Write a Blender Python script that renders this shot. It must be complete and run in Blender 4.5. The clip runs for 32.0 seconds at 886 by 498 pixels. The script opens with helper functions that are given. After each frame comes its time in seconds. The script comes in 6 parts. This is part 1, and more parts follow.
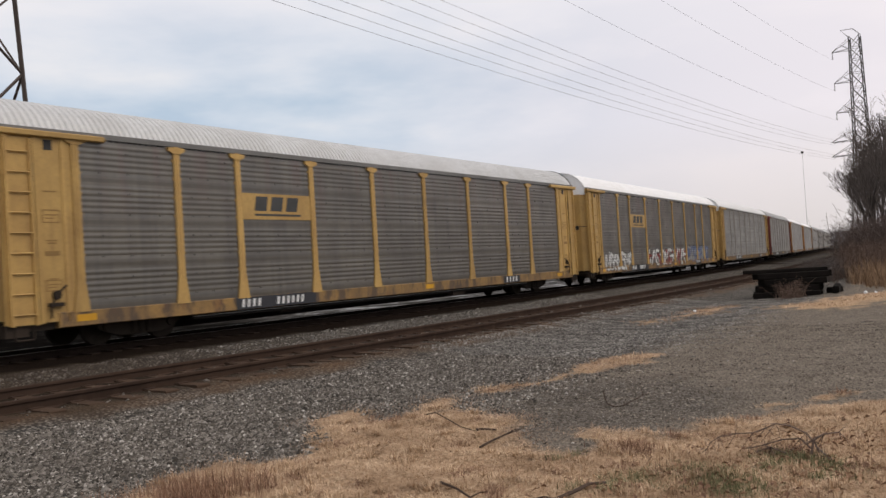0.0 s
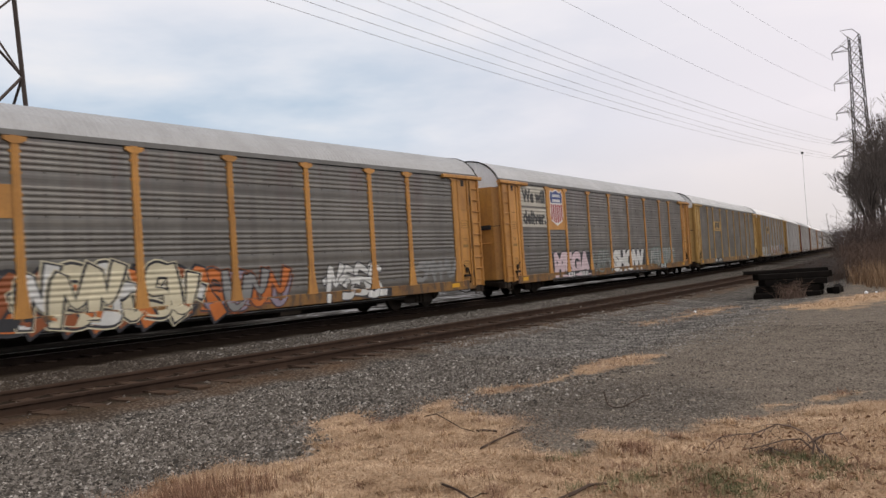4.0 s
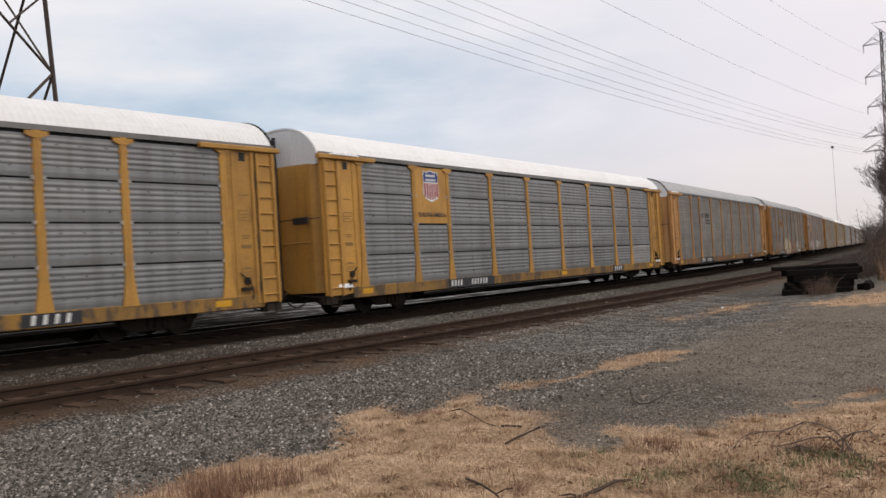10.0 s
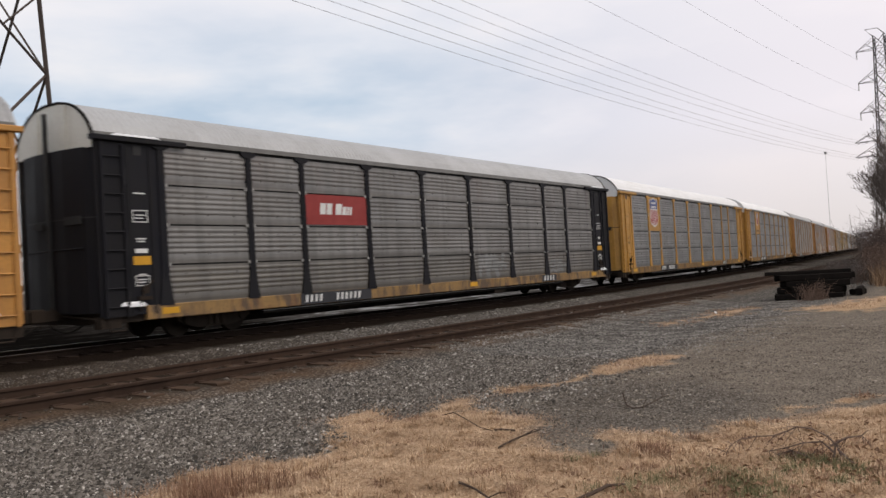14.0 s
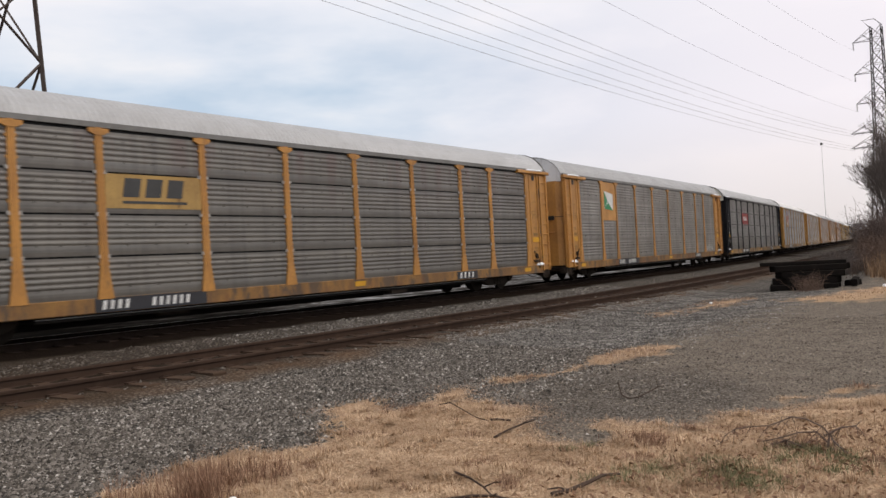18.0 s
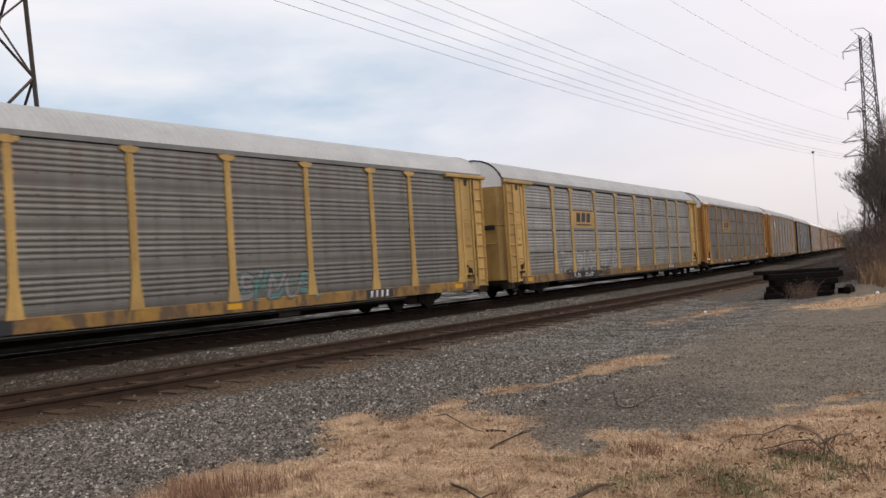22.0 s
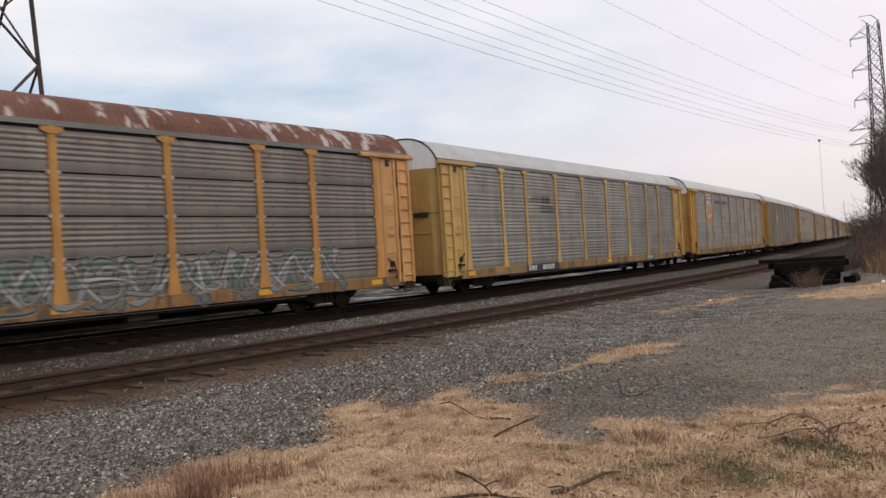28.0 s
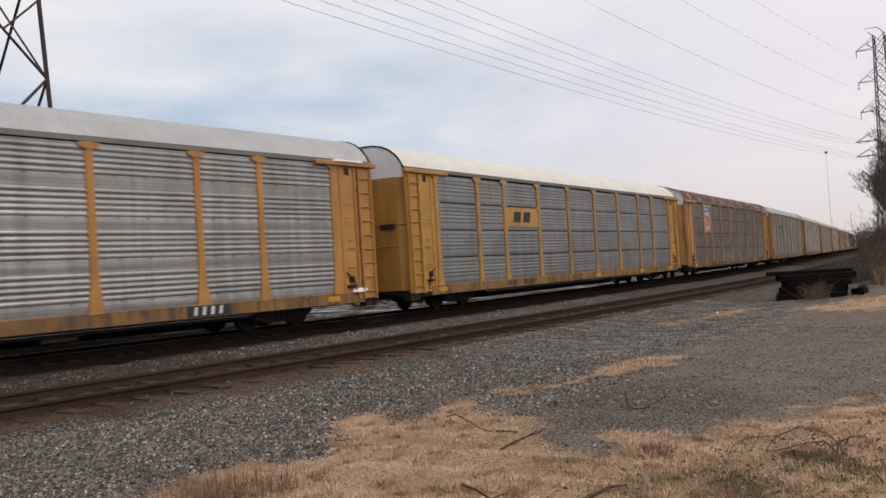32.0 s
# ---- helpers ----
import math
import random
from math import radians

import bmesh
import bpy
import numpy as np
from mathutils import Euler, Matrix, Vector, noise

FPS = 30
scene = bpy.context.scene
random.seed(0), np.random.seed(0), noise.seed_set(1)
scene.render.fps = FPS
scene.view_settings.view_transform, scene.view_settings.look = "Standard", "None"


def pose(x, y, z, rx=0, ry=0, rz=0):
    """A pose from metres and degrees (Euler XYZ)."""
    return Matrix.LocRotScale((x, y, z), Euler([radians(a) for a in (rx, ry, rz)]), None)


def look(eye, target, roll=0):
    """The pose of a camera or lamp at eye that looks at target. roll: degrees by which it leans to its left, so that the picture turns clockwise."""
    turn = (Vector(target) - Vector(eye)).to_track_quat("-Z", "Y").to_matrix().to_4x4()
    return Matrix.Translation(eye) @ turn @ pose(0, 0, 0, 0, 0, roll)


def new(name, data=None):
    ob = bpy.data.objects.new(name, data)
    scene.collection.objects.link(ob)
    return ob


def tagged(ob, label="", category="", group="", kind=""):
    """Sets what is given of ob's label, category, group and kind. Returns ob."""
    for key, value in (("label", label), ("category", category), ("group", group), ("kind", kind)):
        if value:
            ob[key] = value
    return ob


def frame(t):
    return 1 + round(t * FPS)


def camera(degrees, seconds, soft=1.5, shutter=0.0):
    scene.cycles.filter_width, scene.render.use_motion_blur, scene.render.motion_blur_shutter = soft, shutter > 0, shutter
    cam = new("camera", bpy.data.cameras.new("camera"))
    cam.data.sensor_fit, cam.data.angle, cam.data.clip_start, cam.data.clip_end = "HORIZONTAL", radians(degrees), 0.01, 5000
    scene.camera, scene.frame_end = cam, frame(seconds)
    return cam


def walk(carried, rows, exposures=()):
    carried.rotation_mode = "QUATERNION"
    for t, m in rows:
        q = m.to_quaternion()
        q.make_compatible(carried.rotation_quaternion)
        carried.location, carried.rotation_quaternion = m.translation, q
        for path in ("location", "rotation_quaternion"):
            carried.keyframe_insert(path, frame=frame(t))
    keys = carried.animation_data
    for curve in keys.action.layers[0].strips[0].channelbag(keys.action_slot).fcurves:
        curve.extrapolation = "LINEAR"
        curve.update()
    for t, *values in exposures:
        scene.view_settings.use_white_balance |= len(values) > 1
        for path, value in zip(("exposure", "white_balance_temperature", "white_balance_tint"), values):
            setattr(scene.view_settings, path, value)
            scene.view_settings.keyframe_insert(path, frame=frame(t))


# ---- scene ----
# ---------------------------------------------------------------- camera
EYE = (0.0, 0.0, 1.455)
TURNS = (  # seconds, then the camera's tilt, lean and heading in degrees
    (0, 91.29, 3.50, -52.93),
    (0.5, 91.36, 3.36, -52.85),
    (1, 91.44, 3.31, -52.93),
    (1.5, 91.31, 3.34, -52.84),
    (2, 91.30, 3.31, -52.83),
    (2.5, 91.43, 3.54, -52.93),
    (3, 91.47, 3.63, -52.90),
    (3.5, 91.47, 3.60, -52.84),
    (4, 91.38, 3.64, -52.91),
    (4.5, 91.33, 3.60, -52.92),
    (6.5, 91.51, 3.16, -52.76),
    (7, 91.71, 3.16, -51.97),
    (7.5, 91.26, 3.07, -52.09),
    (8, 91.15, 2.73, -52.24),
    (8.5, 91.63, 2.50, -52.49),
    (9, 91.73, 2.45, -52.36),
    (9.5, 91.30, 2.88, -51.70),
    (10, 91.16, 3.52, -51.24),
    (10.5, 91.09, 3.87, -51.40),
    (11, 91.28, 3.87, -51.32),
    (11.5, 91.23, 3.79, -51.25),
    (12, 91.53, 3.60, -51.42),
    (12.5, 91.80, 3.31, -51.60),
    (13, 91.43, 3.27, -51.61),
    (13.5, 91.22, 3.30, -51.49),
    (14, 91.37, 3.25, -51.65),
    (14.5, 91.21, 3.21, -51.91),
    (16.5, 91.07, 2.89, -52.06),
    (17, 90.85, 3.04, -52.04),
    (17.5, 90.65, 3.14, -51.87),
    (18, 90.70, 3.15, -51.91),
    (18.5, 90.71, 3.08, -52.13),
    (19, 90.73, 2.83, -52.37),
    (19.5, 90.85, 2.80, -52.40),
    (20, 90.92, 3.59, -52.25),
    (20.5, 90.76, 3.85, -52.17),
    (21, 90.99, 3.80, -52.11),
    (21.5, 91.20, 3.72, -52.12),
    (22, 91.42, 3.64, -52.30),
    (22.5, 91.45, 3.65, -52.51),
    (23, 91.53, 3.53, -52.52),
    (23.5, 91.50, 3.42, -52.26),
    (24, 91.25, 3.58, -51.93),
    (24.5, 91.12, 3.69, -51.77),
    (26.5, 90.67, 3.52, -51.93),
    (27, 90.94, 3.59, -52.17),
    (27.5, 90.64, 3.54, -52.01),
    (28, 90.65, 3.57, -51.98),
    (28.5, 90.72, 3.62, -52.04),
    (29, 90.60, 3.89, -51.69),
    (29.5, 90.60, 4.01, -51.63),
    (30, 90.95, 3.74, -51.54),
    (30.5, 91.43, 3.59, -51.66),
    (31, 91.42, 3.63, -51.67),
    (31.5, 91.42, 3.65, -51.49),
    (32, 91.50, 3.60, -51.57),
)
cam = camera(54.67, 32.0, soft=1.5, shutter=0.2)
walk(cam, [(t, pose(*EYE, rx, ry, rz)) for t, rx, ry, rz in TURNS], exposures=[(t, e, 7050, 14) for t, e in ((0.0, 0.0), (4.0, 0.04), (10.0, 0.04), (14.5, 0.07), (18.0, 0.13), (22.0, 0.13), (24.0, 0.05), (27.0, 0.09), (29.0, 0.15), (31.0, 0.03), (32.0, 0.0))])

# ---------------------------------------------------------------- light
world = bpy.data.worlds.new("overcast_sky")
scene.world = world
world.use_nodes = True


def build_sky():
    nt = world.node_tree
    nt.nodes.clear()
    N, L = nt.nodes.new, nt.links.new
    out, bg = N("ShaderNodeOutputWorld"), N("ShaderNodeBackground")
    sky = N("ShaderNodeTexSky")
    sky.sky_type, sky.sun_disc = "NISHITA", False
    sky.sun_elevation, sky.sun_rotation = radians(SUN_UP), radians(SUN_TURN)
    scaled = N("ShaderNodeMix")
    scaled.data_type, scaled.blend_type = "RGBA", "MULTIPLY"
    scaled.inputs[0].default_value = 1.0
    L(sky.outputs[0], scaled.inputs[6])
    scaled.inputs[7].default_value = (0.10, 0.10, 0.10, 1)
    co, mp = N("ShaderNodeTexCoord"), N("ShaderNodeMapping")
    mp.inputs["Scale"].default_value = (1.0, 1.0, 3.2)
    mp.inputs["Location"].default_value = (0.35, 0.1, 0.22)
    L(co.outputs["Generated"], mp.inputs[0])
    n1, n2 = N("ShaderNodeTexNoise"), N("ShaderNodeTexNoise")
    for n, s, d in ((n1, 3.0, 5.0), (n2, 1.1, 3.0)):
        n.inputs["Scale"].default_value, n.inputs["Detail"].default_value = s, d
        n.inputs["Roughness"].default_value = 0.55
        L(mp.outputs[0], n.inputs["Vector"])
    add = N("ShaderNodeMath")
    add.operation = "MULTIPLY_ADD"
    L(n1.outputs[0], add.inputs[0])
    add.inputs[1].default_value = 0.6
    half = N("ShaderNodeMath")
    half.operation = "MULTIPLY"
    half.inputs[1].default_value = 0.55
    L(n2.outputs[0], half.inputs[0])
    L(half.outputs[0], add.inputs[2])
    ramp = N("ShaderNodeValToRGB")
    e = ramp.color_ramp.elements
    e[0].position, e[0].color = 0.50, (0.46, 0.61, 0.78, 1)
    e[1].position, e[1].color = 0.70, (0.86, 0.90, 0.95, 1)
    mid = e.new(0.58)
    mid.color = (0.62, 0.735, 0.87, 1)
    L(add.outputs[0], ramp.inputs[0])
    # towards the low sun's side the veil is whiter, with a trace of pink
    sep = N("ShaderNodeSeparateXYZ")
    L(co.outputs["Generated"], sep.inputs[0])
    veil = N("ShaderNodeMapRange")
    veil.inputs[1].default_value, veil.inputs[2].default_value = 0.68, 1.0
    veil.inputs[3].default_value, veil.inputs[4].default_value = 0.0, 0.8
    veil.interpolation_type = "SMOOTHSTEP"
    L(sep.outputs[0], veil.inputs[0])
    pink = N("ShaderNodeMix")
    pink.data_type = "RGBA"
    L(veil.outputs[0], pink.inputs[0])
    L(ramp.outputs[0], pink.inputs[6])
    pink.inputs[7].default_value = (0.93, 0.895, 0.965, 1)
    top = N("ShaderNodeMapRange")
    top.inputs[1].default_value, top.inputs[2].default_value = 0.20, 0.34
    top.inputs[3].default_value, top.inputs[4].default_value = 0.0, 0.7
    L(sep.outputs[2], top.inputs[0])
    high = N("ShaderNodeMix")
    high.data_type = "RGBA"
    L(top.outputs[0], high.inputs[0])
    L(pink.outputs[2], high.inputs[6])
    high.inputs[7].default_value = (0.90, 0.92, 1.0, 1)
    mix = N("ShaderNodeMix")
    mix.data_type = "RGBA"
    mix.inputs[0].default_value = 0.94
    # a greyer haze low over the horizon
    low = N("ShaderNodeMapRange")
    low.inputs[1].default_value, low.inputs[2].default_value = 0.02, 0.15
    low.inputs[3].default_value, low.inputs[4].default_value = 0.75, 0.0
    L(sep.outputs[2], low.inputs[0])
    haze = N("ShaderNodeMix")
    haze.data_type = "RGBA"
    L(low.outputs[0], haze.inputs[0])
    L(high.outputs[2], haze.inputs[6])
    haze.inputs[7].default_value = (0.66, 0.655, 0.68, 1)
    L(scaled.outputs[2], mix.inputs[6])
    L(haze.outputs[2], mix.inputs[7])
    L(mix.outputs[2], bg.inputs[0])
    bg.inputs[1].default_value = 1.0
    L(bg.outputs[0], out.inputs[0])


SUN_UP, SUN_TURN = 50.0, 162.5
build_sky()
sun = new("sun", bpy.data.lights.new("sun", "SUN"))
sun.data.energy, sun.data.angle, sun.data.color = 1.15, radians(35), (1.0, 0.93, 0.82)
sun.matrix_world = look((9.6, -30.4, 38), (0, 0, 0))

# ---------------------------------------------------------------- materials


def material(name, rough=0.8, metal=0.0, spec=0.4):
    m = bpy.data.materials.new(name)
    m.use_nodes = True
    b = m.node_tree.nodes["Principled BSDF"]
    b.inputs["Roughness"].default_value, b.inputs["Metallic"].default_value = rough, metal
    b.inputs["Specular IOR Level"].default_value = spec
    return m, m.node_tree, b


def ramp_node(nt, fac, stops):
    r = nt.nodes.new("ShaderNodeValToRGB")
    e = r.color_ramp.elements
    while len(e) < len(stops):
        e.new(0.5)
    for el, (p, c) in zip(e, stops):
        el.position, el.color = p, (*c, 1)
    nt.links.new(fac, r.inputs[0])
    return r.outputs[0]


def noise_node(nt, vec, scale, detail=4.0, rough=0.55, stretch=None, off=None):
    L = nt.links.new
    if stretch:
        mp = nt.nodes.new("ShaderNodeMapping")
        mp.inputs["Scale"].default_value = stretch
        L(vec, mp.inputs[0])
        vec = mp.outputs[0]
    if off is not None:
        ad = nt.nodes.new("ShaderNodeVectorMath")
        ad.operation = "ADD"
        L(vec, ad.inputs[0])
        L(off, ad.inputs[1])
        vec = ad.outputs[0]
    n = nt.nodes.new("ShaderNodeTexNoise")
    n.inputs["Scale"].default_value, n.inputs["Detail"].default_value, n.inputs["Roughness"].default_value = scale, detail, rough
    L(vec, n.inputs["Vector"])
    return n.outputs[0]


def mixed(nt, fac, a, b, blend="MIX"):
    m = nt.nodes.new("ShaderNodeMix")
    m.data_type, m.blend_type = "RGBA", blend
    for sock, v in ((m.inputs[0], fac), (m.inputs[6], a), (m.inputs[7], b)):
        if isinstance(v, (int, float)):
            sock.default_value = v
        elif isinstance(v, tuple):
            sock.default_value = (*v, 1)
        else:
            nt.links.new(v, sock)
    return m.outputs[2]


def span(nt, v, a, b, c=0.0, d=1.0):
    m = nt.nodes.new("ShaderNodeMapRange")
    for i, x in enumerate((a, b, c, d)):
        m.inputs[i + 1].default_value = x
    nt.links.new(v, m.inputs[0])
    return m.outputs[0]


def bumped(nt, b, height, strength, dist=0.02):
    n = nt.nodes.new("ShaderNodeBump")
    n.inputs["Strength"].default_value, n.inputs["Distance"].default_value = strength, dist
    nt.links.new(height, n.inputs["Height"])
    nt.links.new(n.outputs[0], b.inputs["Normal"])


def coords(nt):
    return nt.nodes.new("ShaderNodeTexCoord").outputs["Object"]


def lucky(nt):
    """A random offset for each object, and the plain random number."""
    o = nt.nodes.new("ShaderNodeObjectInfo")
    v = nt.nodes.new("ShaderNodeVectorMath")
    v.operation = "SCALE"
    cx = nt.nodes.new("ShaderNodeCombineXYZ")
    for i in range(3):
        nt.links.new(o.outputs["Random"], cx.inputs[i])
    nt.links.new(cx.outputs[0], v.inputs[0])
    v.inputs["Scale"].default_value = 73.0
    return v.outputs[0], o.outputs["Random"]


MATS = {}


def weathered(name, base, dirt, amount=0.5, rough=0.6, metal=0.0, streak=True, rust=None, scale=1.0, bump=0.15, vary=0.12, bands=0.0, patch=None, spec=0.4, whole=False):
    """Paint or plated steel with grime, vertical streaks and rust."""
    if name in MATS:
        return MATS[name]
    m, nt, b = material(name, rough, metal, spec)
    vec, (off, rnd) = coords(nt), lucky(nt)
    if whole:  # the stains run on over all the sheets of a car: an offset that the car's pieces share
        o = nt.nodes.new("ShaderNodeObjectInfo")
        sc = nt.nodes.new("ShaderNodeVectorMath")
        sc.operation = "SCALE"
        sc.inputs["Scale"].default_value = 73.0
        nt.links.new(o.outputs["Color"], sc.inputs[0])
        off = sc.outputs[0]
    big = noise_node(nt, vec, 0.9 * scale, 4, 0.6, None, off)
    fine = noise_node(nt, vec, 14 * scale, 4, 0.7, None, off)
    col = mixed(nt, span(nt, big, 0.35, 0.75, 0, amount), tuple(base), tuple(dirt))
    if streak:
        st = noise_node(nt, vec, 5.0 * scale, 3, 0.6, (1, 1, 0.09), off)
        col = mixed(nt, span(nt, st, 0.52, 0.78, 0, amount), col, tuple(dirt))
    col = mixed(nt, span(nt, fine, 0.45, 0.8, 0, amount * 0.6), col, tuple(x * 0.6 for x in dirt))
    if bands:
        ba = noise_node(nt, vec, 1.0, 3, 0.6, (0.10, 1, 11.0), off)
        col = mixed(nt, span(nt, ba, 0.50, 0.72, 0, bands), col, tuple(min(1.0, x * 1.9) for x in base))
        col = mixed(nt, span(nt, ba, 0.48, 0.28, 0, bands), col, tuple(x * 0.6 for x in dirt))
        pa = noise_node(nt, vec, 2.3, 2, 0.5, (1, 1, 0.15), off)
        col = mixed(nt, span(nt, pa, 0.50, 0.70, 0, bands * 0.4), col, tuple(dirt))
    if whole:
        bar_ = noise_node(nt, vec, 3.4, 1.5, 0.5, (1, 1, 0.035), off)
        col = mixed(nt, span(nt, bar_, 0.50, 0.64, 0, 0.42), col, tuple(x * 0.75 for x in dirt))
        b.inputs["IOR"].default_value = 2.05
        sep = nt.nodes.new("ShaderNodeSeparateXYZ")
        nt.links.new(vec, sep.inputs[0])
        drip = nt.nodes.new("ShaderNodeMath")
        drip.operation = "MULTIPLY"
        nt.links.new(span(nt, sep.outputs[2], 2.6, 4.6), drip.inputs[0])
        nt.links.new(span(nt, noise_node(nt, vec, 2.1, 2, 0.6, (1, 1, 0.10), off), 0.50, 0.66, 0, 0.8 if rust and rust < 0.77 else 0.3), drip.inputs[1])
        col = mixed(nt, drip.outputs[0], col, (0.075, 0.034, 0.024))
        blot = noise_node(nt, vec, 0.75, 5, 0.7, (1, 1, 1.5), off)
        col = mixed(nt, span(nt, blot, 0.52, 0.66, 0, 0.5), col, (dirt[0] * 0.85, dirt[1] * 0.72, dirt[2] * 0.62))
    if patch:
        pt = noise_node(nt, vec, 2.6, 5, 0.65, (1.0, 0.35, 0.35), off)
        col = mixed(nt, span(nt, pt, patch[0], patch[0] + 0.06, 0, 0.9), col, patch[1])
    if rust:
        ru = noise_node(nt, vec, 2.2 * scale, 6, 0.7, (1, 1, 0.35), off)
        col = mixed(nt, span(nt, ru, rust, rust + 0.13, 0, 0.85), col, (0.16, 0.065, 0.03))
    hsv = nt.nodes.new("ShaderNodeHueSaturation")
    nt.links.new(span(nt, rnd, 0, 1, 1 - vary, 1 + vary), hsv.inputs["Value"])
    nt.links.new(col, hsv.inputs["Color"])
    nt.links.new(hsv.outputs[0], b.inputs["Base Color"])
    nt.links.new(span(nt, big, 0.3, 0.8, rough - 0.1, min(1.0, rough + 0.15)), b.inputs["Roughness"])
    bumped(nt, b, fine, bump, 0.01)
    MATS[name] = m
    return m


def plain(name, col, rough=0.7, metal=0.0, grain=30.0, amount=0.35):
    return weathered(name, col, tuple(x * 0.5 for x in col), amount, rough, metal, False, None, grain / 14, 0.1, 0.06)


YELLOWS = {
    "yellow": weathered("yellow_paint", (0.534, 0.276, 0.056), (0.24, 0.12, 0.04), 0.6, 0.5, rust=0.66, patch=(0.66, (0.20, 0.115, 0.05))),
    "pale": weathered("pale_yellow_paint", (0.519, 0.326, 0.105), (0.27, 0.15, 0.056), 0.6, 0.55, rust=0.67, patch=(0.66, (0.20, 0.115, 0.05))),
    "orange": weathered("orange_yellow_paint", (0.534, 0.254, 0.060), (0.24, 0.11, 0.042), 0.65, 0.5, rust=0.63, patch=(0.66, (0.20, 0.115, 0.05))),
    "peach": weathered("peach_yellow_paint", (0.60, 0.32, 0.118), (0.25, 0.11, 0.045), 0.6, 0.55, rust=0.62, patch=(0.66, (0.20, 0.115, 0.05))),
    "dull": weathered("dull_tan_paint", (0.40, 0.37, 0.33), (0.26, 0.23, 0.20), 0.5, 0.6),
    "black": weathered("black_paint", (0.010, 0.010, 0.014), (0.026, 0.024, 0.022), 0.5, 0.6, spec=0.15),
    "red": weathered("red_oxide_paint", (0.20, 0.04, 0.035), (0.12, 0.04, 0.03), 0.5, 0.6),
}
SILLS = {
    "yellow": weathered("sill_yellow_grimy", (0.352, 0.190, 0.038), (0.128, 0.076, 0.043), 0.8, 0.6, rust=0.58, patch=(0.51, (0.085, 0.058, 0.04))),
    "pale": weathered("sill_pale_grimy", (0.317, 0.185, 0.062), (0.120, 0.076, 0.047), 0.85, 0.65, rust=0.56, patch=(0.51, (0.085, 0.058, 0.04))),
    "orange": weathered("sill_orange_grimy", (0.296, 0.148, 0.038), (0.104, 0.060, 0.038), 0.85, 0.65, rust=0.55, patch=(0.51, (0.085, 0.058, 0.04))),
    "peach": weathered("sill_peach_grimy", (0.317, 0.150, 0.040), (0.120, 0.068, 0.043), 0.85, 0.65, rust=0.55, patch=(0.51, (0.085, 0.058, 0.04))),
    "dull": weathered("sill_dull_grimy", (0.141, 0.106, 0.075), (0.072, 0.056, 0.047), 0.8, 0.7),
    "black": weathered("sill_black", (0.024, 0.024, 0.028), (0.048, 0.044, 0.043), 0.6, 0.6),
    "red": weathered("sill_red_grimy", (0.092, 0.025, 0.022), (0.056, 0.032, 0.025), 0.8, 0.7),
}
PANELS = {
    "pewter": weathered("galvanised_steel_pewter", (0.194, 0.176, 0.150), (0.093, 0.080, 0.065), 0.6, 0.44, 0.15, rust=0.78, bands=0.4, whole=True, spec=0.5, vary=0.07),
    "silver": weathered("galvanised_steel_bright", (0.282, 0.274, 0.261), (0.148, 0.144, 0.134), 0.5, 0.40, 0.15, bands=0.6, whole=True, spec=0.5, vary=0.06),
    "light": weathered("galvanised_steel_light", (0.231, 0.220, 0.201), (0.123, 0.113, 0.101), 0.5, 0.40, 0.15, rust=0.80, bands=0.5, whole=True, spec=0.5, vary=0.06),
    "blue": weathered("galvanised_steel_bluish", (0.177, 0.179, 0.176), (0.103, 0.103, 0.101), 0.5, 0.40, 0.15, bands=0.4, whole=True, spec=0.5, vary=0.07),
    "mid": weathered("galvanised_steel_grey", (0.110, 0.097, 0.077), (0.050, 0.040, 0.030), 0.65, 0.44, 0.15, rust=0.76, bands=0.4, whole=True, spec=0.5, vary=0.07),
    "smoke": weathered("galvanised_steel_smoked", (0.152, 0.143, 0.130), (0.069, 0.061, 0.052), 0.6, 0.42, 0.15, rust=0.78, bands=0.4, whole=True, spec=0.5, vary=0.09),
    "dark": weathered("galvanised_steel_sooty", (0.096, 0.079, 0.055), (0.042, 0.032, 0.023), 0.7, 0.46, 0.15, rust=0.72, bands=0.3, whole=True, spec=0.5, vary=0.05),
    "brown": weathered("galvanised_steel_brown", (0.121, 0.093, 0.066), (0.055, 0.035, 0.023), 0.6, 0.49, 0.15, rust=0.64, bands=0.4, whole=True, spec=0.5, vary=0.08),
}
ROOFS = {
    "grey": weathered("roof_grey", (0.40, 0.405, 0.41), (0.27, 0.265, 0.26), 0.4, 0.55, 0.2),
    "pale": weathered("roof_pale_grey", (0.56, 0.56, 0.555), (0.40, 0.39, 0.375), 0.5, 0.55, 0.15),
    "white": weathered("roof_white", (0.80, 0.80, 0.80), (0.62, 0.60, 0.57), 0.4, 0.5),
    "cream": weathered("roof_cream", (0.76, 0.74, 0.66), (0.56, 0.52, 0.44), 0.4, 0.5),
    "rusty": weathered("roof_rusted", (0.145, 0.060, 0.040), (0.075, 0.034, 0.024), 0.7, 0.85, patch=(0.545, (0.42, 0.38, 0.36))),
}
SEAM = plain("dark_seam", (0.03, 0.03, 0.03), 0.8)
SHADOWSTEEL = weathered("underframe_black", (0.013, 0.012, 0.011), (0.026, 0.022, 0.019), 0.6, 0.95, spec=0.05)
CASTSTEEL = weathered("cast_steel_brown", (0.028, 0.022, 0.018), (0.060, 0.045, 0.035), 0.6, 0.9, spec=0.08)
WHITE = plain("white_marking", (0.75, 0.75, 0.73), 0.6)
BLACKPAINT = plain("black_marking", (0.03, 0.03, 0.035), 0.6)
